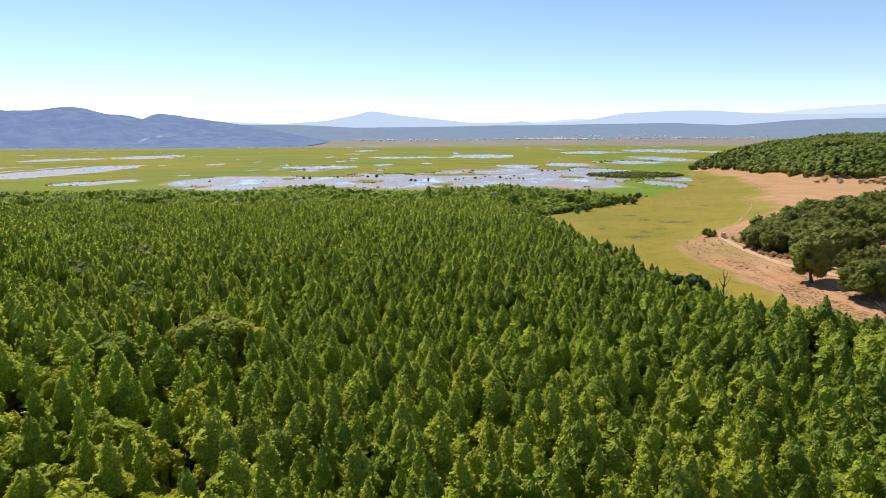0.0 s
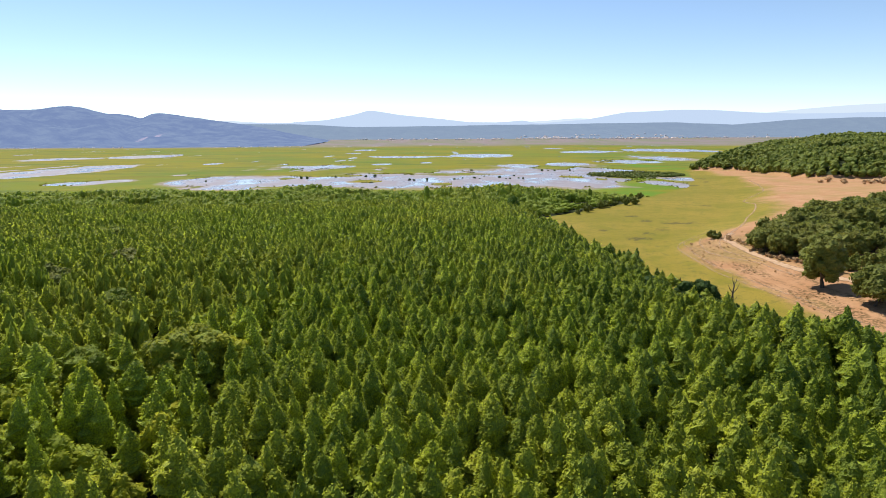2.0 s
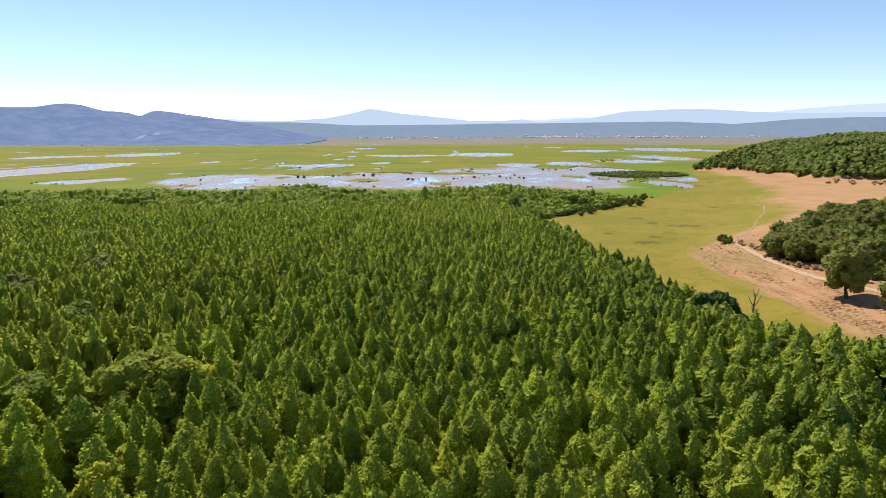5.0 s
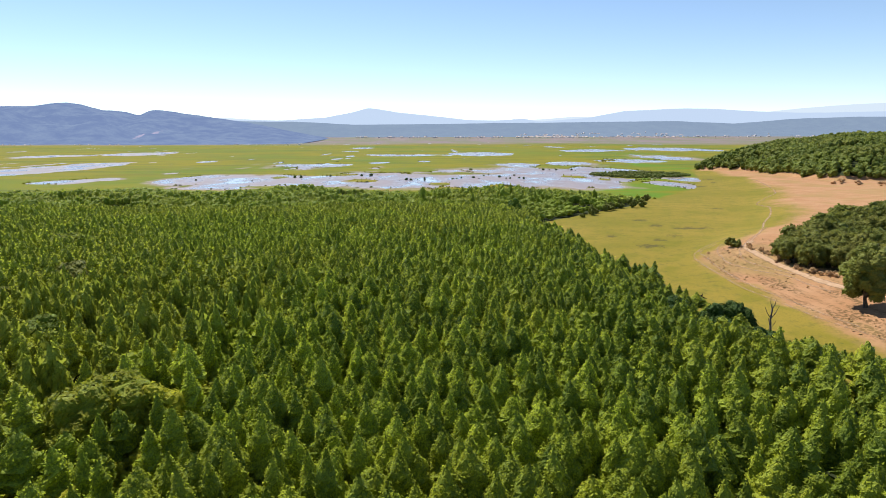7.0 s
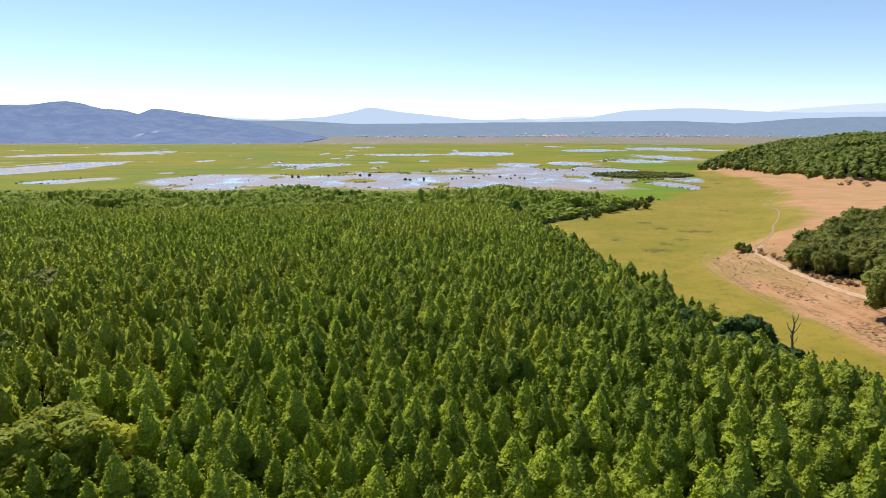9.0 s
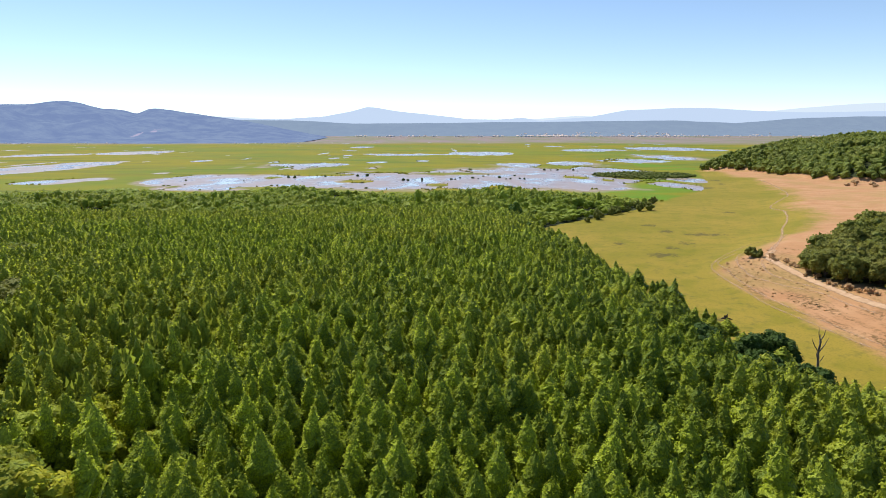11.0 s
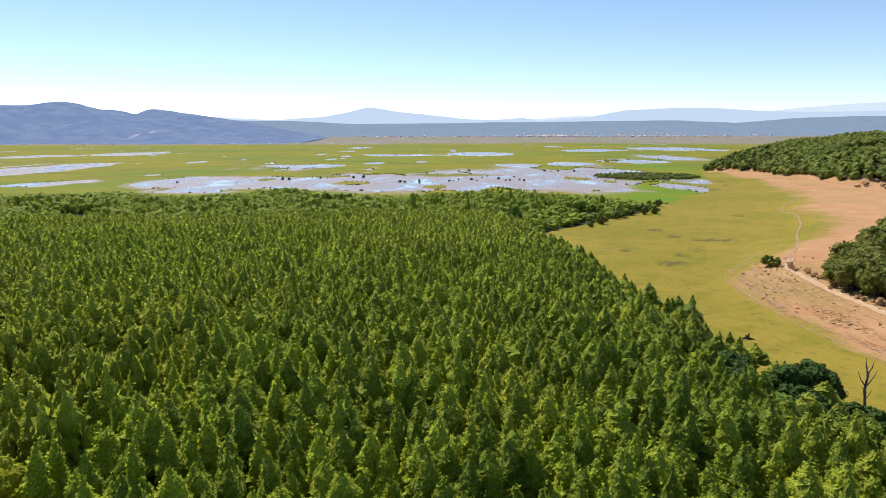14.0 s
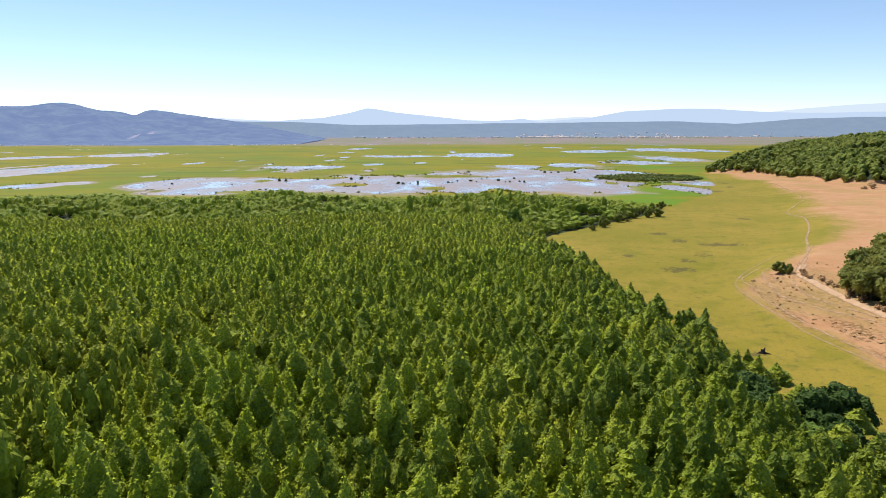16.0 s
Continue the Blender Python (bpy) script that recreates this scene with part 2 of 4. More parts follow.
HILL = [(300, 775), (326, 704), (321, 580), (327, 543), (372, 526), (470, 500), (640, 440), (1000, 400), (1300, 800), (1000, 1150), (620, 1010), (410, 890)]
GROVE = [(111, 229), (107, 214), (113, 200), (126, 192), (150, 212), (175, 225), (235, 250), (265, 300), (215, 300), (165, 278), (128, 247)]
FOREST = [(-900, -250), (190, -250), (150, 80), (104, 108), (86, 120), (73, 134), (65, 146), (60, 165), (54, 200), (50, 240), (46, 280), (43, 310),
          (55, 337), (86, 371), (113, 398), (135, 430), (95, 478), (32, 498), (-16, 478), (-61, 505), (-104, 540), (-165, 484), (-225, 522),
          (-268, 494), (-321, 478), (-450, 482), (-900, 480)]
SHORE_X = [-5000, -900, -450, -365, -321, -268, -225, -165, -135, -104, -61, -35, -16, 32, 80, 95, 121, 150, 205, 245, 300, 410, 620, 1000, 5000]
SHORE_Y = [500, 500, 500, 500, 500, 514, 535, 490, 512, 542, 507, 517, 480, 500, 497, 480, 450, 448, 525, 610, 778, 895, 1015, 1155, 1600]
BANK_Y = [-200, 60, 100, 140, 170, 200, 235, 262, 300, 345, 400, 500, 620, 800]
BANK_X = [130, 108, 100, 86, 83, 80, 80, 92, 122, 150, 178, 225, 268, 300]
DRY_Y = [-200, 60, 120, 150, 178, 203, 220, 236, 248, 258, 270, 292, 326, 360, 392, 440, 505, 560, 625, 800]
DRY_X = [125, 105, 92, 90, 88, 85, 84.5, 87.5, 95, 108, 119, 140, 163, 181, 195, 224, 250, 266, 284, 305]
# sheets of water: centre and half-widths, east and north
WATER = [(-219, 639, 36, 60), (-170, 586, 32, 60), (-201, 556, 15, 29), (-145, 647, 36, 68), (-99, 623, 44, 75), (-32, 647, 65, 113), (44, 668, 61, 134),
         (126, 696, 59, 139), (193, 736, 40, 124), (149, 596, 28, 63), (-490, 838, 48, 161)]
POOLS = [(-755, 1281, 80, 117), (-647, 1450, 72, 152), (-344, 610, 28, 30), (-324, 641, 25, 20), (-294, 734, 9, 14), (-361, 1035, 14, 38), (-172, 912, 48, 46),
         (-226, 1951, 33, 113), (-236, 1381, 7, 69), (-168, 1269, 12, 52), (-62, 1315, 88, 75), (97, 1385, 65, 111), (-85, 989, 16, 31), (-21, 1033, 11, 30),
         (-174, 1138, 10, 35), (395, 1633, 96, 146), (596, 1743, 139, 189), (360, 2020, 29, 107), (103, 919, 39, 59), (192, 966, 33, 65), (292, 1038, 50, 85),
         (406, 1196, 50, 127), (198, 576, 21, 42), (236, 630, 18, 30)]
ISLANDS = [(-70, 620, 18, 19), (4, 579, 9, 16), (-158, 668, 9, 15), (-117, 707, 34, 16), (20, 725, 53, 24), (212, 690, 52, 52), (142, 666, 9, 16), (161, 631, 6, 13),
           (134, 674, 7, 15), (353, 1118, 22, 50), (-140, 550, 19, 15), (-210, 559, 5, 15), (172, 560, 16, 44), (180, 520, 20, 36)]
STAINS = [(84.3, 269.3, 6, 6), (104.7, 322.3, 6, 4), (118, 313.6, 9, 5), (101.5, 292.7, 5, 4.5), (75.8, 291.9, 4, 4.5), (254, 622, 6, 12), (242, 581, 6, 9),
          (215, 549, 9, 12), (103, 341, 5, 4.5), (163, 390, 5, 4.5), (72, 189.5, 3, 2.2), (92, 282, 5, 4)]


def blobs(x, y, rows, rag, size):
    """The largest of 1 - r^2 over the ellipses, with ragged edges."""
    v = np.full(np.shape(x), -9.0)
    for cx, cy, rx, ry in rows:
        v = np.maximum(v, 1 - ((x - cx) / rx) ** 2 - ((y - cy) / ry) ** 2)
    return v + rag * (fbm(x, y * 0.4, size, 5) - 0.5) * 2


def land(x, y):
    """Height of the ground and what covers it."""
    x, y = np.asarray(x, float), np.asarray(y, float)
    shore = np.interp(x, SHORE_X, SHORE_Y) + 16 * (fbm(x, y, 45, 3) - 0.5)
    off = y - shore
    bank = x - np.interp(y, BANK_Y, BANK_X)
    hill = inside(x, y, HILL)
    # open water and pools in the marsh
    shred = 1.3 * (fbm(x, y * 0.42, 17, 4) - 0.5) * np.interp(y, [500, 900, 1600], [1.0, 0.8, 0.5])
    wet = np.minimum(np.maximum(blobs(x, y, WATER, 0.7, 50), blobs(x, y, POOLS, 1.3, 70) - 0.27), 0.55) + shred
    scatter = fbm(x, y * 0.25, 40, 4) - 0.79
    wet = np.maximum(wet, np.where(off > 300, scatter * 7, -9))
    wet = np.minimum(wet, -blobs(x, y, ISLANDS, 0.8, 14))
    wet = np.where(hill > -6, -9, wet)
    w = step(-0.25, 0.25, wet)
    marshy = step(0, 10, off) * (hill < 0)
    z_marsh = 0.32 + 0.25 * (fbm(x, y, 30, 3) - 0.5) - 0.95 * w
    z_dry = 0.15 + 0.55 * step(0, 30, -off) + 0.25 * (fbm(x, y, 60, 2) - 0.5)
    rise = 4.4 * step(-2, 38, bank) + 5.0 * step(20, 110, bank)
    fall = 1 - 0.45 * step(350, 560, y)
    z = z_dry * (1 - marshy) + z_marsh * marshy + rise * fall * (1 - marshy)
    d = np.maximum(hill, 0)
    z = z + 31 * (1 - np.exp(-d / 62)) + 0.028 * d + 5 * step(0, 60, d) * (fbm(x, y, 130, 3) - 0.5)
    far = np.hypot(x * 0.5, y)
    z = z + 24 * step(2900, 4900, far)
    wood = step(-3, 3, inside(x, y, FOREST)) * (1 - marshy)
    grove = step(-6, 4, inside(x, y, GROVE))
    bare = x - np.interp(y, DRY_Y, DRY_X)
    soft = np.interp(y, [245, 300, 420, 600], [7, 24, 30, 20])
    dry = step(-1, 1, bare / soft - 0.25 + 1.3 * (fbm(x, y, 30, 3) - 0.5)) * (1 - marshy)
    dry = dry * (1 - 0.35 * step(0.55, 0.7, fbm(x, y, 50, 2)) * (y < 190))
    mud = marshy * step(-0.9, -0.2, wet) * step(0.40, 0.56, fbm(x, y * 0.5, 50, 4)) * (1 - step(330, 480, off)) * (x > -330)
    # starts early, so its grey also paints haze over the far marsh
    hazy_field = step(2200, 3000, far + 500 * (fbm(x, y, 500, 2) - 0.5))
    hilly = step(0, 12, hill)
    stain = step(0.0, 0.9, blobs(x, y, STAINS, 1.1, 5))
    lush = marshy * step(-0.2, 0.5, blobs(x, y, [(176, 540, 34, 64), (150, 492, 60, 42), (291, 847, 30, 98), (225, 625, 40, 30)], 0.9, 20))
    tufty = step(0, 10, bank) * (1 - step(26, 40, bank)) * (1 - step(245, 268, y))
    return dict(lush=lush, tufty=tufty, z=z, dry=dry, wood=np.maximum(np.maximum(wood, hilly), grove * 0.55), marsh=marshy, mud=mud, hazy_field=hazy_field, stain=stain)


def height(x, y):
    return land(np.atleast_1d(x), np.atleast_1d(y))["z"]


# ---------- mesh helpers ----------
def mesh_from(name, verts, faces, mats=(), smooth=False):
    """A mesh from arrays; faces all have the same number of corners."""
    verts, faces = np.asarray(verts, np.float32), np.asarray(faces, np.int32)
    me = bpy.data.meshes.new(name)
    me.vertices.add(len(verts))
    me.vertices.foreach_set("co", verts.ravel())
    k = faces.shape[1]
    me.loops.add(faces.size)
    me.loops.foreach_set("vertex_index", faces.ravel())
    me.polygons.add(len(faces))
    me.polygons.foreach_set("loop_start", np.arange(0, faces.size, k, dtype=np.int32))
    if smooth:
        me.polygons.foreach_set("use_smooth", np.ones(len(faces), bool))
    me.update(calc_edges=True)
    for m in mats:
        me.materials.append(m)
    return me


def paint(me, name, values):
    me.attributes.new(name, "FLOAT", "POINT").data.foreach_set("value", np.asarray(values, np.float32))


def grid_faces(rows, cols):
    i = (np.arange(rows - 1)[:, None] * cols + np.arange(cols - 1)[None]).ravel()
    return np.stack([i, i + 1, i + cols + 1, i + cols], 1)


def empty_thing(name, at, label, category, group=""):
    ob = new(name)
    ob.empty_display_size = 0.5
    ob.matrix_basis = Matrix.Translation(at)
    return tagged(ob, label, category, group)


def part_mesh(name, me, parent, label=""):
    ob = new(name, me)
    ob.parent = parent
    return tagged(ob, label)


# ---------- ground ----------
def build_ground():
    near = np.concatenate([np.linspace(-3000, -150, 6), np.linspace(-120, 90, 12), np.linspace(95, 420, 118)])
    far = 1 / np.linspace(1 / (423 + 160), 1 / (4900 + 160), 290) - 160
    ys = np.concatenate([near, far])
    us = np.linspace(-1, 1, 620)
    ww = 0.76 * np.maximum(ys, 0) + 130
    xs = ww[:, None] * us[None]
    side = np.linspace(0, 1, 6)[1:]
    left = -(ww[:, None] + side[None, ::-1] * (7000 - ww[:, None]))
    xs = np.concatenate([left, xs, -left[:, ::-1]], 1)
    yy = np.repeat(ys[:, None], xs.shape[1], 1)
    info = land(xs.ravel(), yy.ravel())
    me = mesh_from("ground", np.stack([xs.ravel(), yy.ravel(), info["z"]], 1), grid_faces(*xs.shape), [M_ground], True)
    for k in ("lush", "tufty", "dry", "wood", "marsh", "mud", "hazy_field", "stain"):
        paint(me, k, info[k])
    tagged(new("ground", me), "grazed meadow, bare earth and reed marsh running to the horizon", "ground", kind="structure")


def build_water():
    xs, ys = np.meshgrid(np.linspace(-5000, 5000, 201), np.linspace(400, 3400, 121))
    me = mesh_from("water", np.stack([xs.ravel(), ys.ravel(), np.zeros(xs.size)], 1), grid_faces(*xs.shape), [M_water])
    paint(me, "silt", np.clip(1 - step(760, 950, ys.ravel()) * 0.5 * step(-420, -330, xs.ravel()), 0.2, 1))
    tagged(new("water", me), "pale shallow marsh water with silt showing through", "water", kind="structure")


build_ground()
build_water()


def ribbon(name, points, width, label, seed, bare=1.0):
    """A worn strip laid on the ground along a smooth line."""
    rng = np.random.RandomState(seed)
    p = np.array(points, float)
    t = np.linspace(0, len(p) - 1, max(8, int(np.linalg.norm(np.diff(p, axis=0), axis=1).sum() / 1.2)))
    k = np.clip(np.floor(t).astype(int), 0, len(p) - 2)
    f = (t - k)[:, None]
    p0, p1, p2, p3 = p[np.maximum(k - 1, 0)], p[k], p[k + 1], p[np.minimum(k + 2, len(p) - 1)]
    line = 0.5 * (2 * p1 + (p2 - p0) * f + (2 * p0 - 5 * p1 + 4 * p2 - p3) * f ** 2 + (3 * p1 - p0 - 3 * p2 + p3) * f ** 3)
    d = np.gradient(line, axis=0)
    d /= np.linalg.norm(d, axis=1)[:, None]
    side = np.stack([-d[:, 1], d[:, 0]], 1)
    line = line + side * ((fbm(line[:, 0], line[:, 1], 22, 2) - 0.5) * 1.6)[:, None]
    w = width * (0.75 + 0.6 * fbm(line[:, 0] + seed * 50, line[:, 1], 12, 3))
    across = np.linspace(-1, 1, 7)
    xy = line[:, None] + side[:, None] * (across[None, :, None] * w[:, None, None])
    x, y = xy[..., 0].ravel(), xy[..., 1].ravel()
    me = mesh_from(name, np.stack([x, y, height(x, y) + 0.06], 1), grid_faces(len(line), 7), [M_track], True)
    cover = np.repeat((1.0 - np.abs(across) ** 2 * 1.15)[None], len(line), 0)
    cover[0], cover[-1] = 0, 0
    paint(me, "cover", (cover * bare).ravel())
    ob = new(name, me)
    tagged(ob, label, "track", kind="structure")


TRACK_MAIN = [(121, 140), (117, 158), (110, 176), (106.5, 190), (106, 205), (106, 222), (107.5, 235), (110.5, 247), (117.7, 257), (135, 284), (152, 315), (168, 341), (184, 372), (188, 388), (192, 402), (208, 426), (229, 453), (251, 501), (278, 575), (285, 608)]
ribbon("road_upper", TRACK_MAIN[7:], 0.8, "narrow pale footpath winding over the open meadow", 6, 0.53)
ribbon("road_main", TRACK_MAIN[:9], 1.7, "pale dirt track winding along the meadow's edge", 1, 1.0)
ribbon("road_outer", [(130, 283), (122, 280), (111, 270), (99, 256), (91.5, 242.7), (88.4, 227), (87.6, 212), (87.1, 199), (88.5, 188), (92, 165), (97, 140)], 0.65, "pale wheel track curving round the bank's foot", 2, 0.42)
ribbon("road_rim", [(107, 262), (97, 251), (94.5, 240), (91.5, 229), (90, 214), (90, 199), (92, 184), (95, 160)], 0.5, "second faint wheel rut along the bank's foot", 8, 0.50)
ribbon("road_inner", [(113.8, 257.7), (107.4, 259), (101.8, 248), (98, 237), (95.7, 228.6), (96.1, 222), (97.9, 213), (101.3, 204), (102, 194), (104, 184)], 0.6, "faint cattle path looping round the bush on the dry bank", 3, 0.48)
ribbon("road_middle", [(109, 246), (104, 236), (101, 226), (102, 213), (104, 203)], 0.6, "faint wheel rut beside the dirt track", 4, 0.52)
ribbon("road_branch", [(110, 248), (120, 262), (132, 279), (142, 293)], 0.6, "faint path branching off below the grove", 5, 0.5)


# ---------- far land ----------
def ridge(name, label, dist, depth, profile, material, seed, rough=1.0, base=-5.0, cut=None):
    """A range of hills whose skyline follows the profile: pairs of bearing (tangent) and height."""
    u = np.linspace(profile[0][0], profile[-1][0], 260)
    top = np.interp(u, [q[0] for q in profile], [q[1] for q in profile])
    k = np.ones(3) / 3
    top = np.convolve(np.pad(top, 1, "edge"), k, "valid")
    s = np.linspace(0, 1, 26)
    uu, ss = np.meshgrid(u, s)
    y = dist - depth * (1 - ss)
    x = uu * dist * (1 - 0.35 * (1 - ss) * depth / dist)
    folds = fbm(x * 1.0 + seed * 977, y * 0.7, 420, 5) - 0.5
    form = ss ** 1.25
    z = base + (top[None] - base) * form + folds * rough * (top[None] - base) * 0.9 * np.sin(np.pi * ss)
    z[-1] += (fbm(x[-1] + 13, y[-1], 90, 3) - 0.5) * 7 * rough
    me = mesh_from(name, np.stack([x.ravel(), y.ravel(), z.ravel()], 1), grid_faces(*uu.shape), [material], True)
    if cut:
        paint(me, "bare", np.clip(1.6 - np.hypot((uu.ravel() - cut[0]) / cut[2], (z.ravel() - cut[1]) / cut[3]), 0, 1))
    tagged(new(name, me), label, "mountains", kind="structure")
    return lambda px, py: float(z.ravel()[np.argmin((x.ravel() - px) ** 2 + (y.ravel() - py) ** 2)])


def skyline(dist, marks):
    """Bearing and height at that distance for marks of bearing and slope above the eye's level, both in thousandths."""
    return [(a / 1000, 43.5 + b / 1000 * dist) for a, b in marks]


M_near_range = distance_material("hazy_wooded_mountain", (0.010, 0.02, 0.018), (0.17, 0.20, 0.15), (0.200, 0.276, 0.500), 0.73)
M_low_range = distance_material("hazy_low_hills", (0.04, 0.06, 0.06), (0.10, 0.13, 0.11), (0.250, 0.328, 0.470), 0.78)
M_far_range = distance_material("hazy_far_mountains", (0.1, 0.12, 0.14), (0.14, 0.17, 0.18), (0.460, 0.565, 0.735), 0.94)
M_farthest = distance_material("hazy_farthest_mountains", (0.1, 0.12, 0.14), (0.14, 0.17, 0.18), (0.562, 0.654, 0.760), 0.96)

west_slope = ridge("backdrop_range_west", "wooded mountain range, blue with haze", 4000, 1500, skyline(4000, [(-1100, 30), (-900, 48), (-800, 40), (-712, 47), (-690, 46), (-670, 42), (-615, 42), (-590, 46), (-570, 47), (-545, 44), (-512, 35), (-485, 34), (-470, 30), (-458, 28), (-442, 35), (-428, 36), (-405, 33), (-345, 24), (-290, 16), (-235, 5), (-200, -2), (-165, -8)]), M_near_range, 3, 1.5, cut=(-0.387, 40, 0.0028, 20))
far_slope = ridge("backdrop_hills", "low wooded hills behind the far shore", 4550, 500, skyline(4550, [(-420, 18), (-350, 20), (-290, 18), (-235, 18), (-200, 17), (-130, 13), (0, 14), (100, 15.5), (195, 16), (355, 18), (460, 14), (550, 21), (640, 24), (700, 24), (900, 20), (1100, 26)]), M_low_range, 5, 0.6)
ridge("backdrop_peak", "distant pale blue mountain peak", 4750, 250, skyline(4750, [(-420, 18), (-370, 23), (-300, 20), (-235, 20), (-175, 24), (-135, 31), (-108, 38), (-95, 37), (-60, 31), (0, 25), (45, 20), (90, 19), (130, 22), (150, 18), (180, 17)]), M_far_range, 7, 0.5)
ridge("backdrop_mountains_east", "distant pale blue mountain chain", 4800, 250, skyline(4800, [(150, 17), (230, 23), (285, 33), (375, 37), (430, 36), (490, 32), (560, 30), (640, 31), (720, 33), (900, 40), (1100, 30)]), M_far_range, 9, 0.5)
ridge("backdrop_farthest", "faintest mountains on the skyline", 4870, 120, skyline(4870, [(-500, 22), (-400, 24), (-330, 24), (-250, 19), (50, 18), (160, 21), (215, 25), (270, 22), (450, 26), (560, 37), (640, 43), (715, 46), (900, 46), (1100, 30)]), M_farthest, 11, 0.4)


# ---------- trees ----------
def leaf_tris(rng, centres, out, size, lift=0.80):
    """One leaf-spray triangle at each centre, facing roughly outwards and up."""
    n = len(centres)
    nrm = out * 0.75 + rng.normal(0, 0.42, (n, 3)) + np.array([0, 0, lift])
    nrm /= np.linalg.norm(nrm, axis=1)[:, None] + 1e-9
    a = np.cross(nrm, rng.normal(0, 1, (n, 3)))
    a /= np.linalg.norm(a, axis=1)[:, None] + 1e-9
    b = np.cross(nrm, a)
    s = size * rng.uniform(0.65, 1.35, (n, 1))
    p = np.stack([centres + a * s * 0.95, centres - a * s * 0.45 + b * s * 0.62, centres - a * s * 0.45 - b * s * 0.62], 1)
    p[:, 0, 2] -= 0.12 * s[:, 0]
    return p.reshape(-1, 3)


def core(profile, sides=7):
    """A closed inner body of foliage; profile: height and radius pairs."""
    rough = lambda: random.uniform(0.78, 1.2)
    v = [(rough() * r * math.cos(2 * math.pi * (i + 0.5 * k) / sides), r * math.sin(2 * math.pi * (i + 0.5 * k) / sides), z) for k, (z, r) in enumerate(profile) for i in range(sides)]
    tri = []
    for k in range(len(profile) - 1):
        for i in range(sides):
            a, b = k * sides + i, k * sides + (i + 1) % sides
            tri += [v[a], v[b], v[b + sides], v[a], v[b + sides], v[a + sides]]
    return np.array(tri)


def knobs(rng, pts, out, count, reach, swell):
    """Swell a surface outwards round a number of its own points, so that creases stay between the clumps."""
    mid = pts[rng.randint(0, len(pts), count)] + rng.normal(0, 0.15, (count, 3)) * reach
    d = np.sqrt(((pts[:, None] - mid[None]) ** 2).sum(2)) / (reach * rng.uniform(0.75, 1.25, count))[None]
    return pts + out * (swell * np.maximum(0, 1 - d ** 2).max(1))[:, None]


def skin(v):
    """Triangles over a grid of rings that close round."""
    a, b = v[:-1], np.roll(v[:-1], -1, 1)
    c, d = v[1:], np.roll(v[1:], -1, 1)
    return np.stack([a, b, d, a, d, c], 2).reshape(-1, 3)


def clothe(rng, tri, count, size, lift=0.45, proud=0.5):
    """Leaf sprays spread evenly over a body of triangles, a little proud of it."""
    t = tri.reshape(-1, 3, 3)
    nrm = np.cross(t[:, 1] - t[:, 0], t[:, 2] - t[:, 0])
    area = np.linalg.norm(nrm, axis=1) + 1e-12
    k = rng.choice(len(t), count, p=area / area.sum())
    w = rng.dirichlet((1, 1, 1), count)
    at = (t[k] * w[:, :, None]).sum(1)
    n = nrm[k] / area[k][:, None]
    return leaf_tris(rng, at + n * size * rng.uniform(0.1, 2 * proud, (count, 1)), n, size, lift)


def lump(rng, rings, sides, count=12, swell=0.30):
    """A clump of foliage of radius 1, knobbly all over."""
    el = np.linspace(-1.25, 1.5, rings)[:, None] + rng.uniform(-0.12, 0.12, (rings, sides))
    th = 2 * math.pi * (np.arange(sides)[None] + 0.5 * (np.arange(rings)[:, None] % 2) + rng.uniform(-0.22, 0.22, (rings, sides))) / sides
    p = np.stack([np.cos(el) * np.cos(th), np.cos(el) * np.sin(th), np.sin(el)], 2).reshape(-1, 3)
    q = knobs(rng, p * (1 - 0.6 * swell), p, count, 0.48, swell) + rng.normal(0, 0.025, p.shape)
    return skin(q.reshape(rings, sides, 3))


def cone_crown(seed, rings, sides, sprays):
    """Crown of a young tree, 1 m to its tip and 1 wide: a pointed top over a spreading skirt, a knobbly dark body under leaf sprays."""
    rng = np.random.RandomState(seed)
    tall, depth = 15.0, rng.uniform(5.0, 7.2)
    girth, bulk = rng.uniform(2.0, 2.6), rng.uniform(0.85, 1.15)
    q = 1 - np.linspace(1, 0, rings) ** 1.25
    r = girth * (1 - q) ** bulk * 0.72 + 0.03
    th = 2 * math.pi * (np.arange(sides)[None] + 0.5 * (np.arange(rings)[:, None] % 2) + rng.uniform(-0.25, 0.25, (rings, sides))) / sides
    z = tall - depth * (1 - q)
    p = np.stack([r[:, None] * np.cos(th), r[:, None] * np.sin(th), z[:, None] + rng.uniform(-0.12, 0.12, th.shape)], 2).reshape(-1, 3)
    out = p * np.array([1, 1, 0])
    out = out / (np.linalg.norm(out, axis=1)[:, None] + 1e-6) + np.array([0, 0, 0.25])
    p = knobs(rng, p, out * np.clip(np.repeat(r, sides)[:, None], 0.12, 1.2), 36, 0.8, 1.0) + rng.normal(0, 0.05, p.shape)
    p[:, :2] += rng.normal(0, 0.25, 2) * (np.clip((p[:, 2:3] - tall + depth) / depth, 0, 1) ** 2)
    body = skin(p.reshape(rings, sides, 3))
    unit = np.array([1 / 4.4, 1 / 4.4, 1 / tall])
    return clothe(rng, body, sprays, 0.215 * (600 / sprays) ** 0.36, 0.6, 0.75) * unit, body * unit


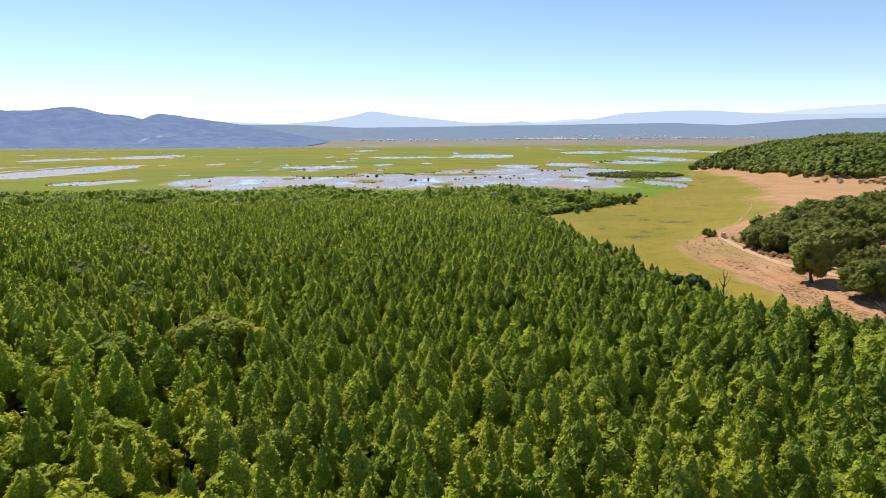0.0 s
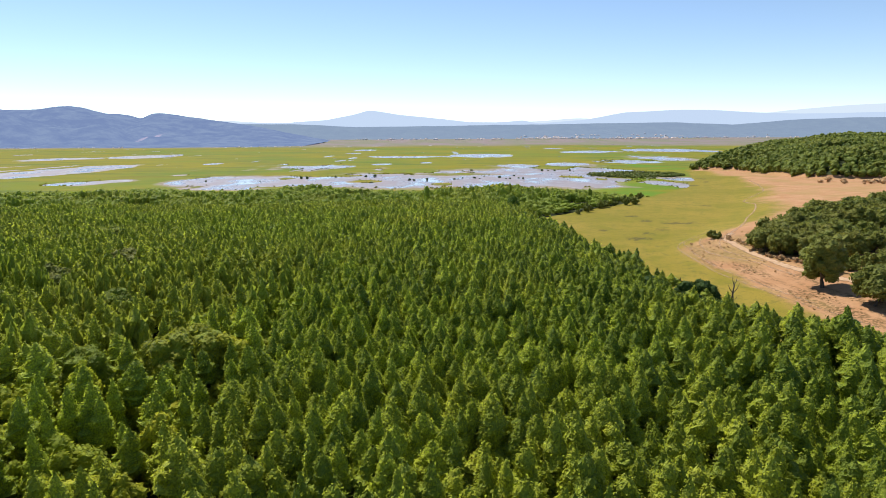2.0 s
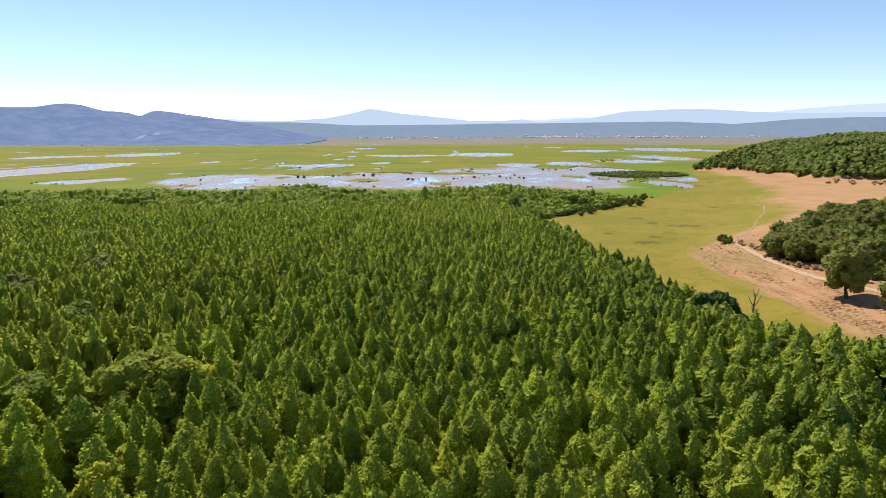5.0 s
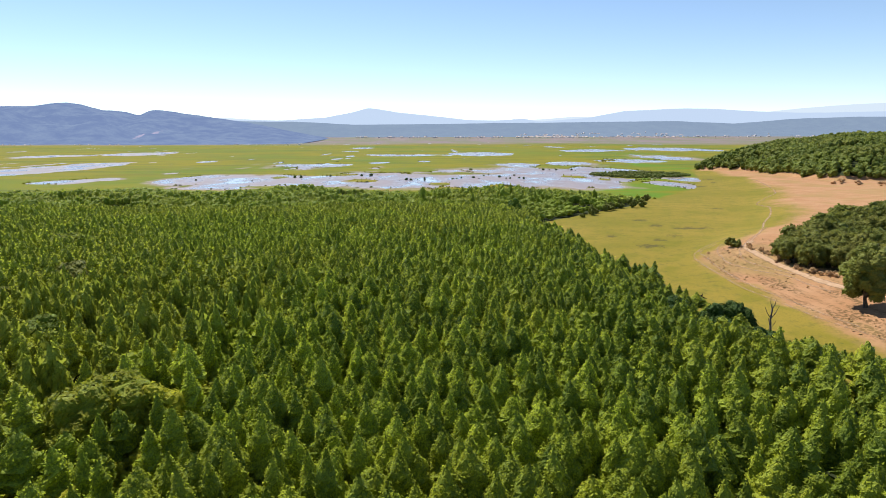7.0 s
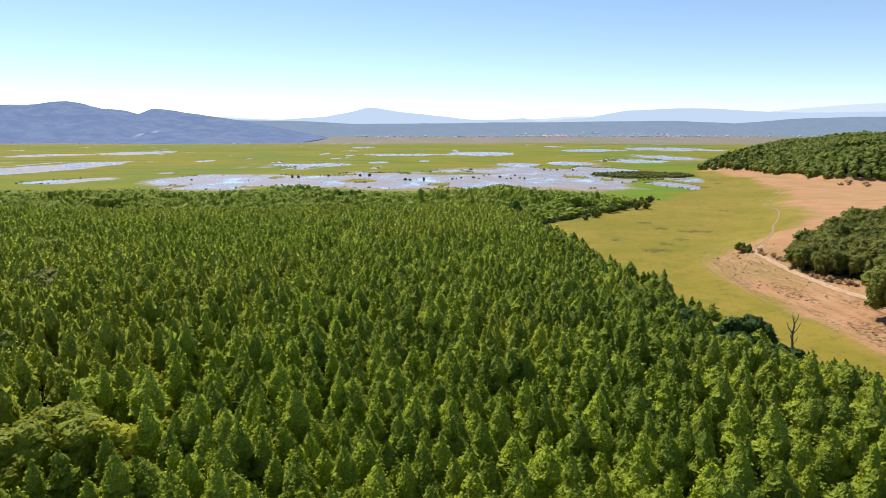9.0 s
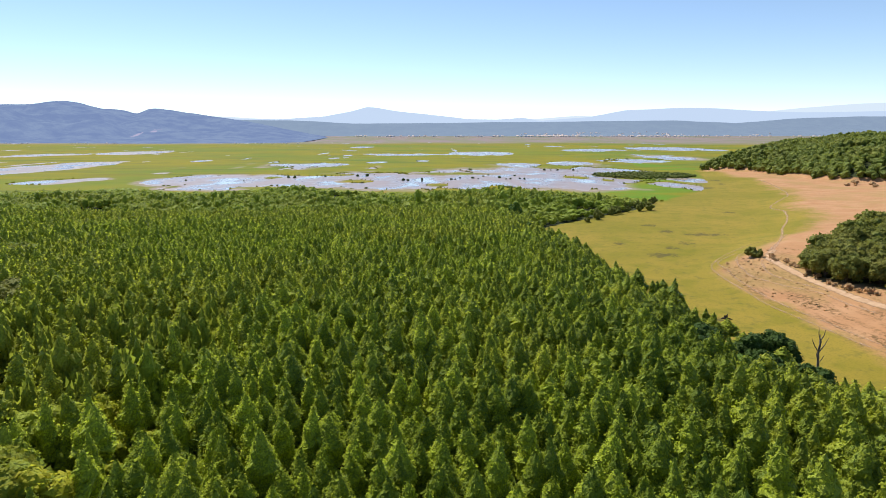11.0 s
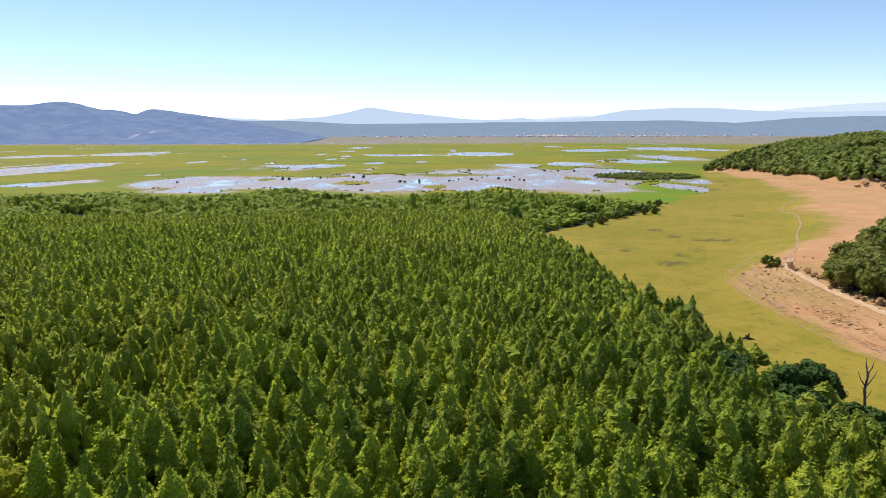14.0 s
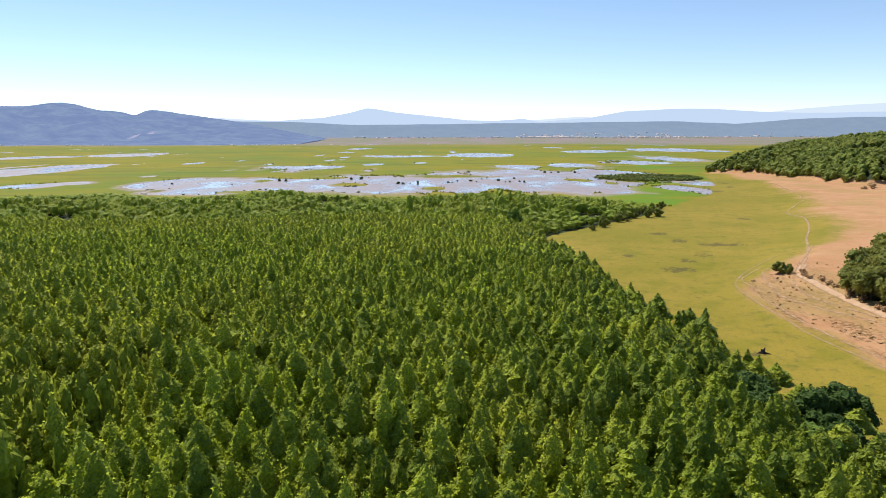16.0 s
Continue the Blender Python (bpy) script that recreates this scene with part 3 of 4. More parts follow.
def dome_crown(seed, tris, lumps=9, low=0.12, wide=1.0, tall=1.0, leaf=1.0):
    """A rounded crown of that width and height made of leafy clumps, as loose triangles."""
    rng = np.random.RandomState(seed)
    el = np.arcsin(np.linspace(-0.85, 1, lumps) * rng.uniform(0.85, 1, lumps))
    az = np.arange(lumps) * 2.4 + rng.uniform(-0.4, 0.4, lumps)
    mid, half = tall * (low + (1 - low) * 0.5), tall * (1 - low) * 0.5
    rad = rng.uniform(0.17, 0.24, lumps) * min(wide, 2 * half)
    reach = wide * 0.5 - 0.7 * rad.mean()
    rise = half - 0.6 * rad.mean()
    cen = np.stack([np.cos(el) * np.cos(az) * reach, np.cos(el) * np.sin(az) * reach, np.sin(el) * rise], 1) * rng.uniform(0.82, 1.1, (lumps, 1)) + np.array([0, 0, mid])
    if tris < 200:
        size = np.array([wide * 0.5, wide * 0.5, half])
        whole = lump(rng, 6, 7, 8, 0.55) * size * 0.92
        many = max(16, tris)
        return clothe(rng, whole, many, 0.064 * leaf * (wide + tall) * (45 / many) ** 0.42, 0.5) + np.array([0, 0, mid]), whole + np.array([0, 0, mid])
    size = leaf * 0.064 * math.sqrt(wide * tall) * (400 / tris) ** 0.45
    fine = (6, 8) if tris >= 1000 else (5, 6)
    clumps = [lump(rng, *fine, 8, 0.5) * rr + cc for cc, rr in zip(cen, rad)]
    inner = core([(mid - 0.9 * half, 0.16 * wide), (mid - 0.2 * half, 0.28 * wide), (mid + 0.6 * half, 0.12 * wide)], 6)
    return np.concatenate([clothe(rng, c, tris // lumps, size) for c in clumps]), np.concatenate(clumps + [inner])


def tris_mesh(name, v, mats, slots=None):
    me = mesh_from(name, v, np.arange(len(v)).reshape(-1, 3), mats)
    if slots is not None:
        me.polygons.foreach_set("material_index", np.asarray(slots, np.int32))
    return me


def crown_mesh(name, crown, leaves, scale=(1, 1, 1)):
    """Leaves and the darkened inner body behind them as one mesh."""
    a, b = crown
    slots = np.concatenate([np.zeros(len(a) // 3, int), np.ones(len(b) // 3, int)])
    return tris_mesh(name, np.concatenate([a, b]) * np.array(scale), [leaves, INNER_SHADE[leaves.name]], slots)


def tube(points, radii, sides=6):
    """A tapered, bent tube as quads."""
    pts = [Vector(p) for p in points]
    v, f = [], []
    for i, p in enumerate(pts):
        d = (pts[min(i + 1, len(pts) - 1)] - pts[max(i - 1, 0)]).normalized()
        a = d.orthogonal().normalized()
        b = d.cross(a)
        for k in range(sides):
            t = 2 * math.pi * k / sides
            v.append(p + (a * math.cos(t) + b * math.sin(t)) * radii[i])
    for i in range(len(pts) - 1):
        for k in range(sides):
            a, b = i * sides + k, i * sides + (k + 1) % sides
            f.append((a, b, b + sides, a + sides))
    return np.array([tuple(q) for q in v]), np.array(f)


def tube_mesh(name, points, radii, mats, sides=6):
    v, f = tube(points, radii, sides)
    return mesh_from(name, v, f, mats, True)


def stand(name, label, category, where, tall, wide, crowns, material, seed):
    """Many trees that nobody could count, as one object. crowns: a list of unit crowns to choose from."""
    rng = np.random.RandomState(seed)
    x, y = where
    n = len(x)
    z = height(x, y)
    pick = rng.randint(0, len(crowns), n)
    turn = rng.uniform(0, 2 * math.pi, n)
    # tone by tree, yellower west, darker east; lightened with distance in place of haze
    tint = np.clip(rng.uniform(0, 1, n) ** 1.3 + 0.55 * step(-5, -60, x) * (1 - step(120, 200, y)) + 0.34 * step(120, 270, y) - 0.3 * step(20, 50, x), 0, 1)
    vs, ts, ms = [], [], []
    for k, (leafy, dark_body) in enumerate(crowns):
        c = np.concatenate([leafy, dark_body])
        m = pick == k
        co, si = np.cos(turn[m])[:, None], np.sin(turn[m])[:, None]
        w, h = wide[m][:, None], tall[m][:, None]
        vx = (c[None, :, 0] * co - c[None, :, 1] * si) * w + x[m][:, None]
        vy = (c[None, :, 0] * si + c[None, :, 1] * co) * w + y[m][:, None]
        vz = c[None, :, 2] * h + z[m][:, None]
        vs.append(np.stack([vx, vy, vz], 2).reshape(-1, 3))
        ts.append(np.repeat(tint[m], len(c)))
        ms.append(np.tile(np.arange(len(c) // 3) >= len(leafy) // 3, int(m.sum())))
    me = tris_mesh(name, np.concatenate(vs), [material, INNER_SHADE[material.name]], np.concatenate(ms))
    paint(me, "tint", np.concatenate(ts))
    tagged(new(name, me), label, category, kind="stuff")


def scatter(seed, x0, x1, y0, y1, pitch):
    """A loosened grid of places."""
    rng = np.random.RandomState(seed)
    gx, gy = np.meshgrid(np.arange(x0, x1, pitch), np.arange(y0, y1, pitch))
    gx = gx + (np.arange(gx.shape[0])[:, None] % 2) * pitch / 2
    x = gx.ravel() + rng.uniform(-0.36, 0.36, gx.size) * pitch
    y = gy.ravel() + rng.uniform(-0.36, 0.36, gx.size) * pitch
    return x, y


def on_ground(x, y, dz=0.0):
    return (x, y, float(height(x, y)[0]) + dz)


def bush(name, at, tall, wide, leaves, label, seed, tris=260, category="bush", group="", low=0.02):
    """A low bush: a few stems and a leafy body."""
    root = empty_thing(name, at, label, category, group)
    part_mesh("foliage", crown_mesh("foliage", dome_crown(seed, tris, 8 if tris < 400 else 16, low, wide, tall), leaves), root)
    part_mesh("stem", tube_mesh("stem", [(0, 0, -0.15), (0.03 * wide, 0, 0.3 * tall), (0, 0.04 * wide, 0.6 * tall)], [0.03 * wide, 0.025 * wide, 0.01 * wide], [M_bark], 5), root)
    return root


def sow(protos, places, seed, lo, hi):
    """Copies of the bushes at the places, the first of each kind moved there."""
    rng = np.random.RandomState(seed)
    left = list(range(len(protos)))
    for i, (x, y) in enumerate(places):
        s = rng.uniform(lo, hi)
        m = Matrix.Translation(on_ground(x, y, -0.02)) @ Matrix.Rotation(rng.uniform(0, 6.28), 4, "Z") @ Matrix.Diagonal((s, s, s * rng.uniform(0.8, 1.15), 1))
        if left:
            protos[left.pop(0)].matrix_basis = m
        else:
            copy_thing(protos[i % len(protos)], m)


BIG_TREES = [(-36, 99, 15.5, 14), (-50, 96, 14.0, 10), (-79, 168, 15.5, 13), (-62, 128, 15.0, 9), (-109, 216, 14.5, 14), (-86, 150, 15.0, 11)]  # x, y, height, width


def clear_of_big(x, y):
    ok = np.ones(len(x), bool)
    for bx, by, _, w in BIG_TREES:
        ok &= np.hypot(x - bx, y - by) > w * 0.36
    for bx, by, w in ((62.6, 150.5, 3.8), (58, 150, 3.8), (52.5, 156, 3.8), (67.6, 147, 3.0), (57, 143, 3.8), (50, 149, 3.8), (64, 142, 3.4)):
        ok &= np.hypot(x - bx, y - by) > w
    return ok


def belt_line(x):
    """Where the planted stand gives way to the shore thicket."""
    return np.interp(x, [-600, -250, -80, 0, 60], [300, 318, 330, 345, 330])


def build_forest():
    x, y = scatter(11, -470, 175, -60, 360, 2.8)
    keep = (np.abs(x) < 0.78 * np.maximum(y, 60) + 26) & (inside(x, y, FOREST) > 0.8) & clear_of_big(x, y) & (y < belt_line(x) + 14 * (fbm(x, y, 20, 2) - 0.5))
    x, y = x[keep], y[keep]
    rng = np.random.RandomState(12)
    n = len(x)
    vigour = fbm(x, y, 34, 3)
    tall = (12.6 + 4.2 * vigour + rng.normal(0, 0.95, n)) * np.interp(inside(x, y, FOREST), [0, 8, 30], [0.36, 0.55, 1.0]) ** np.interp(y, [130, 190], [1.0, 0.28]) * np.interp(y, [170, 340], [1.0, 0.66])
    wide = rng.uniform(3.1, 4.5, n) * (0.85 + 0.3 * vigour) * np.interp(y, [170, 340], [1.0, 0.9])
    # rounder broad trees along the open edge and in the mixed corner
    rim = inside(x, y, FOREST)
    east = (((rim < 13) & (x > 0)) | ((x > 34 + 0.12 * y) & (y < 150))) & (y < 335)
    west = (x < -14 - 0.1 * y) & (y < 150 + 30 * fbm(x, y, 40, 2))
    dice = rng.uniform(0, 1, n)
    round_east, round_west = east & (dice < 0.17) & (rim > 5), west & (dice < 0.33)
    gone = (east & ~round_east & (dice < 0.42)) | (west & (dice >= 0.33) & (dice < 0.66))
    build_round_trees(x, y, round_east, M_leaf_round, "rounded dark green broadleaf tree at the forest's open edge", 610, 8.5)
    build_round_trees(x, y, round_west, M_leaf_mixed, "rounded yellow-green broadleaf tree among the planted trees", 630, 14.0)
    rest = ~(round_east | round_west | gone)
    x, y, tall, wide = x[rest], y[rest], tall[rest], wide[rest]
    n = len(x)
    # the nearer a tree comes to being passed, the finer it is made
    near = np.maximum.reduce([y - 71, np.full(n, 50.0), np.abs(x) / 0.72, np.where(y < 42, 300.0, 0.0)])
    order = np.argsort(near + 0.02 * np.hypot(x, y - 90))
    first = np.zeros(n, bool)
    first[order[:300]] = True
    forms = [cone_crown(100 + k, 13, 10, 820) for k in range(10)]
    build_single_trees(x[first], y[first], tall[first], wide[first], forms)
    tiers = [(75, (12, 9, 540)), (105, (11, 8, 330)), (160, (9, 7, 165)), (260, (7, 6, 74)), (1e9, (6, 5, 36))]
    lo = 0
    for k, (hi, detail) in enumerate(tiers):
        m = (near >= lo) & (near < hi) & ~first
        crowns = [cone_crown(200 + 10 * k + j, *detail) for j in range(9)]
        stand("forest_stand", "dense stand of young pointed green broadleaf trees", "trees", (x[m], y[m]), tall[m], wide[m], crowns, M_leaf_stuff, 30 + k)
        lo = hi


def build_single_trees(x, y, tall, wide, forms):
    """The trees that are passed nearest, each a thing with trunk and crown."""
    rng = np.random.RandomState(5)
    protos = []
    tv, tf = tube([(0, 0, -0.02), (0.012, 0, 0.3), (-0.01, 0.01, 0.6), (0, 0, 0.9)], [0.040, 0.032, 0.02, 0.008], 5)
    trunk = mesh_from("trunk", tv, tf, [M_bark], True)
    for c in forms:
        root = empty_thing("forest_tree", (0, 0, 0), "young green broadleaf tree with pointed crown, crowded by its neighbours", "tree", "trees of the planted stand")
        part_mesh("crown", crown_mesh("crown", c, M_leaf_tree), root)
        part_mesh("trunk", trunk, root)
        protos.append(root)
    z = height(x, y)
    used = set()
    for i in range(len(x)):
        k = int(rng.randint(len(protos)))
        turn = Matrix.Rotation(rng.uniform(0, 6.28), 4, "Z")
        size = Matrix.Diagonal((wide[i], wide[i], tall[i], 1))
        m = Matrix.Translation((x[i], y[i], z[i])) @ turn @ size
        if k in used:
            copy_thing(protos[k], m)
        else:
            used.add(k)
            first_of[k] = m
    for k, m in first_of.items():
        protos[k].matrix_basis = m


def build_round_trees(x, y, mask, leaves, label, seed, tall):
    """Round-headed trees of the forest, each a thing of its own while they can be counted."""
    rng = np.random.RandomState(seed)
    near = np.nonzero(mask & (y > 42))[0]
    near = near[np.argsort(np.maximum(y[near] - 71, 0) + np.abs(x[near]))]
    far = near[140:]
    near = near[:140]
    protos = [bush("round_tree", (0, 0, 0), tall, 5.4 + 0.3 * k, leaves, label, seed + k, 1150, "tree", "round trees of the forest", 0.25) for k in range(6)]
    sow(protos, [(x[i], y[i]) for i in near], seed, 0.7, 1.1)
    if len(far):
        crowns = [dome_crown(seed + 20 + k, 420, 10, 0.25) for k in range(5)]
        stand("round_tree_stand", "rounded broadleaf trees mixed into the forest", "trees", (x[far], y[far]), rng.uniform(0.75, 1.1, len(far)) * tall, rng.uniform(4.5, 7, len(far)), crowns, M_leaf_shore if leaves is M_leaf_mixed else M_leaf_stuff, seed)


first_of = {}


build_forest()


def build_shore_thicket():
    x, y = scatter(21, -640, 150, 280, 625, 4.6)
    d = inside(x, y, FOREST)
    keep = (d > 1.5) & (y > belt_line(x) - 6 + 14 * (fbm(x, y, 20, 2) - 0.5)) & (np.abs(x) < 0.78 * y + 30) & (fbm(x, y, 28, 3) > 0.33)
    x, y = x[keep], y[keep]
    rng = np.random.RandomState(22)
    n = len(x)
    right = step(-60, 60, x)
    tall = (3.4 + 3.2 * fbm(x, y, 22, 3) + rng.exponential(0.7, n)) * (1 + 0.45 * right)
    wide = rng.uniform(3.8, 6.6, n)
    tall *= 0.42 + 0.58 * step(0, 70, inside(x, y, FOREST))
    for k, (lo, hi, tris) in enumerate([(0, 400, 72), (400, 900, 46)]):
        m = (y >= lo) & (y < hi)
        crowns = [dome_crown(300 + 10 * k + j, tris, 6) for j in range(7)]
        stand("shore_thicket", "thicket of rounded green bushes along the marsh shore", "bushes", (x[m], y[m]), tall[m], wide[m], crowns, M_leaf_shore, 40 + k)


build_shore_thicket()


def build_hill_wood():
    x, y = scatter(31, 295, 800, 420, 1000, 5.7)
    d = inside(x, y, HILL)
    keep = (d > 1.0) & (x < 0.83 * y) & (d < 150) & (fbm(x, y, 24, 3) > 0.30)
    x, y, d = x[keep], y[keep], d[keep]
    rng = np.random.RandomState(32)
    n = len(x)
    tall = 4.0 + 3.6 * fbm(x, y, 26, 3) + np.minimum(rng.exponential(0.6, n), 2.0)
    wide = rng.uniform(5.4, 9.0, n)
    crowns = [dome_crown(400 + j, 60, 7, low=0.0) for j in range(10)]
    stand("hill_wood", "dense evergreen scrub wood covering the hill", "trees", (x, y), tall, wide, crowns, M_leaf_hill, 50)


build_hill_wood()


# ---------- single trees and bushes ----------
def broad_tree(name, at, tall, wide, leaves, label, category, seed, tris=1600, bole=0.28, lean=(0.0, 0.0), lumps=14, group="", sunk=0.05, droop=0.25):
    """A spreading tree: bent trunk, limbs that carry the clumps of its crown."""
    rng = np.random.RandomState(seed)
    root = empty_thing(name, at, label, category, group)
    r = 0.028 * tall
    fork = (lean[0] * tall, lean[1] * tall, bole * tall)
    part_mesh("trunk", tube_mesh("trunk", [(0, 0, -sunk * tall), (lean[0] * tall * 0.2, lean[1] * tall * 0.2, bole * tall * 0.35), (lean[0] * tall * 0.7, lean[1] * tall * 0.7, bole * tall * 0.75), fork], [r * 1.5, r * 1.05, r * 0.9, r * 0.8], [M_bark], 8), root)
    cen, rad = [], []
    low = bole * 0.85
    for k in range(lumps):
        f = (k + 0.5) / lumps
        el = math.asin(min(1, -droop + (1 + droop) * f))
        az = k * 2.4 + rng.uniform(-0.4, 0.4)
        q = rng.uniform(0.72, 1.05)
        c = np.array([fork[0] + math.cos(el) * math.cos(az) * 0.36 * wide * q, fork[1] + math.cos(el) * math.sin(az) * 0.36 * wide * q, tall * (low + (1 - low) * 0.42) + math.sin(el) * tall * (1 - low) * 0.40 * q])
        cen.append(c)
        rad.append(rng.uniform(0.15, 0.22) * wide)
    for k in range(0, lumps, max(1, lumps // 6)):
        c = cen[k]
        mid = [(fork[0] * 0.6 + c[0] * 0.4), (fork[1] * 0.6 + c[1] * 0.4), fork[2] * 0.55 + c[2] * 0.45 - 0.03 * tall]
        part_mesh("limb", tube_mesh("limb", [fork, mid, c], [r * 0.62, r * 0.4, r * 0.12], [M_bark], 6), root)
    cen, rad = np.array(cen), np.array(rad)
    size = 0.055 * wide * (1600 / tris) ** 0.45
    fine = (8, 11, 14) if tris > 2000 else (6, 8, 9)
    bodies = [lump(rng, *fine, 0.5) * rr * np.array([1.0, 1.0, 0.85]) + cc for cc, rr in zip(cen, rad)]
    part_mesh("crown", crown_mesh("crown", (np.concatenate([clothe(rng, b, tris // lumps, size) for b in bodies]), np.concatenate(bodies)), leaves), root)
    return root


for _i, (_x, _y, _h, _w) in enumerate(BIG_TREES):
    broad_tree("willow_tree", on_ground(_x, _y), _h, _w, M_leaf_willow if _i % 3 != 2 else M_leaf_oak, "broad olive-green spreading tree rising among the planted trees", "tree", 60 + _i, 9000 if _i < 2 else 5000, 0.25, lumps=26, droop=0.7)

broad_tree("oak_tree", on_ground(102.9, 171.6), 16.0, 10.5, M_leaf_oak, "tall lone oak with a short bare trunk on dry earth", "tree", 71, 4200, 0.15, (-0.03, 0.0), 30, droop=0.8)
broad_tree("oak_tree", on_ground(104.3, 153.1), 10.0, 13.0, M_leaf_oak, "leaning oak with a wide low crown on dry earth", "tree", 72, 3600, 0.24, (0.16, 0.02), 26, droop=0.6)
broad_tree("dark_tree", on_ground(62.6, 150.5), 10.8, 7.6, M_leaf_dark, "dark dense evergreen tree at the forest's edge", "tree", 73, 3200, 0.1, lumps=16)
broad_tree("dark_tree", on_ground(58.0, 150.0), 10.0, 7.8, M_leaf_dark, "dark dense evergreen tree at the forest's edge", "tree", 74, 3200, 0.1, lumps=16)
broad_tree("dark_tree", on_ground(57.0, 143.0), 9.4, 7.6, M_leaf_dark, "dark dense evergreen tree at the forest's edge", "tree", 76, 3200, 0.1, lumps=16)
broad_tree("dark_tree", on_ground(50.0, 149.0), 10.6, 8.0, M_leaf_dark, "dark dense evergreen tree at the forest's edge", "tree", 77, 3200, 0.1, lumps=16)
broad_tree("dark_tree", on_ground(64.0, 142.0), 7.4, 7.0, M_leaf_dark, "low dark evergreen tree at the forest's edge", "tree", 78, 2600, 0.1, lumps=14)
broad_tree("dark_tree", on_ground(52.5, 156.0), 10.2, 7.8, M_leaf_dark, "dark dense evergreen tree at the forest's edge", "tree", 75, 3200, 0.1, lumps=15)


def build_grove():
    protos = [broad_tree("grove_oak", (0, 0, 0), 8.0, 8.5, M_leaf_oak, "rounded dark evergreen oak in a thick grove on the bank", "tree", 80 + k, 1000, 0.10, lumps=16, group="grove on the bank", droop=0.6) for k in range(5)]
    x, y = scatter(41, 100, 270, 185, 305, 6.0)
    d = inside(x, y, GROVE)
    keep = (d > 0.5) & ~((np.hypot((x - 152) / 12, (y - 224) / 9) < 1))
    x, y = x[keep], y[keep]
    z = height(x, y)
    rng = np.random.RandomState(42)
    used = set()
    for i in range(len(x)):
        k = int(rng.randint(5))
        s = rng.uniform(0.75, 1.15)
        m = Matrix.Translation((x[i], y[i], z[i])) @ Matrix.Rotation(rng.uniform(0, 6.28), 4, "Z") @ Matrix.Diagonal((s, s, s * rng.uniform(0.85, 1.1), 1))
        if k in used:
            copy_thing(protos[k], m)
        else:
            used.add(k)
            grove_first[k] = m
    for k, m in grove_first.items():
        protos[k].matrix_basis = m


grove_first = {}
build_grove()


bush("olive_bush", on_ground(107.9, 250.5), 3.2, 6.0, M_leaf_oak, "rounded olive-green bush beside the dirt track", 91, 1300)

_rng = np.random.RandomState(77)
_dry = [bush("dry_shrub", (0, 0, 0), 1.1, 1.8, M_leaf_dry, "low brown dry shrub on the bare bank", 500 + k, 110, group="dry shrubs on the bank") for k in range(4)]
_spots = [(96 + 18 * _rng.rand(), 226 + 26 * _rng.rand()) for _ in range(18)]
_spots += [(106 + 8 * _rng.rand() + 0.25 * q, 192 + q + 4 * _rng.rand()) for q in np.linspace(0, 40, 16)]
_spots += [(116 + 40 * _rng.rand(), 178 + 22 * _rng.rand()) for _ in range(24)]
_spots += [(150 + 150 * _rng.rand(), 200 + 60 * _rng.rand()) for _ in range(30)]
sow(_dry, _spots, 78, 0.25, 0.75)

_foot = [bush("russet_bush", (0, 0, 0), 2.0, 3.2, M_leaf_dry, "russet-brown dry bush at the foot of the grove", 530 + k, 220, group="russet bushes at the grove") for k in range(3)]
sow(_foot, [(105.5 + 0.14 * abs(q - 212) + 3 * _rng.rand(), q + 2 * _rng.rand()) for q in np.linspace(194, 246, 26)], 84, 0.5, 1.1)

_red = [bush("russet_scrub", (0, 0, 0), 2.2, 4.5, M_leaf_dry, "russet scrub on the dry slope below the hill", 520 + k, 130, group="russet scrub under the hill") for k in range(3)]
sow(_red, [(300 + 110 * _rng.rand(), 440 + 80 * _rng.rand()) for _ in range(46)], 79, 0.6, 1.6)

_grn = [bush("green_bush", (0, 0, 0), 3.2, 4.2, M_leaf_oak, "green bush on the slope beside the grove", 540 + k, 260, group="bushes beside the grove") for k in range(3)]
sow(_grn, [(112 + 66 * q + 3 * _rng.rand(), 180 + 16 * q + 9 * _rng.rand()) for q in np.linspace(0, 1, 36)], 80, 0.8, 1.35)

_mea = [bush("meadow_tree", (0, 0, 0), 5.2, 5.6, M_leaf_oak, "small round tree standing on the meadow near the shore thicket", 560 + k, 300, group="scattered trees on the meadow") for k in range(3)]
sow(_mea, [(116, 395), (122, 399), (108, 392), (96, 379), (100, 384), (88, 369), (110, 404), (119, 410), (77, 352), (84, 362), (126, 418), (131, 426), (122, 430), (137, 436), (114, 416)], 81, 0.6, 1.1)

MARSH_BUSHES = [(-227, 630), (-141, 664), (-135, 664), (-173, 626), (-77, 686), (-68, 695), (-63, 714), (-28, 630), (-24, 629), (-18, 637), (-11, 636), (16, 642), (20, 642), (25, 659),
                (37, 658), (42, 649), (49, 684), (63, 664), (68, 646), (72, 646), (81, 691), (82, 654), (85, 645), (127, 787), (134, 786), (142, 785), (160, 783), (162, 771), (-108, 679)]
_wat = [bush("marsh_bush", (0, 0, 0), 2.6, 4.0, M_leaf_dark, "dark bush standing in the shallow marsh water", 580 + k, 130, group="bushes in the marsh") for k in range(3)]
sow(_wat, MARSH_BUSHES, 82, 0.6, 1.15)


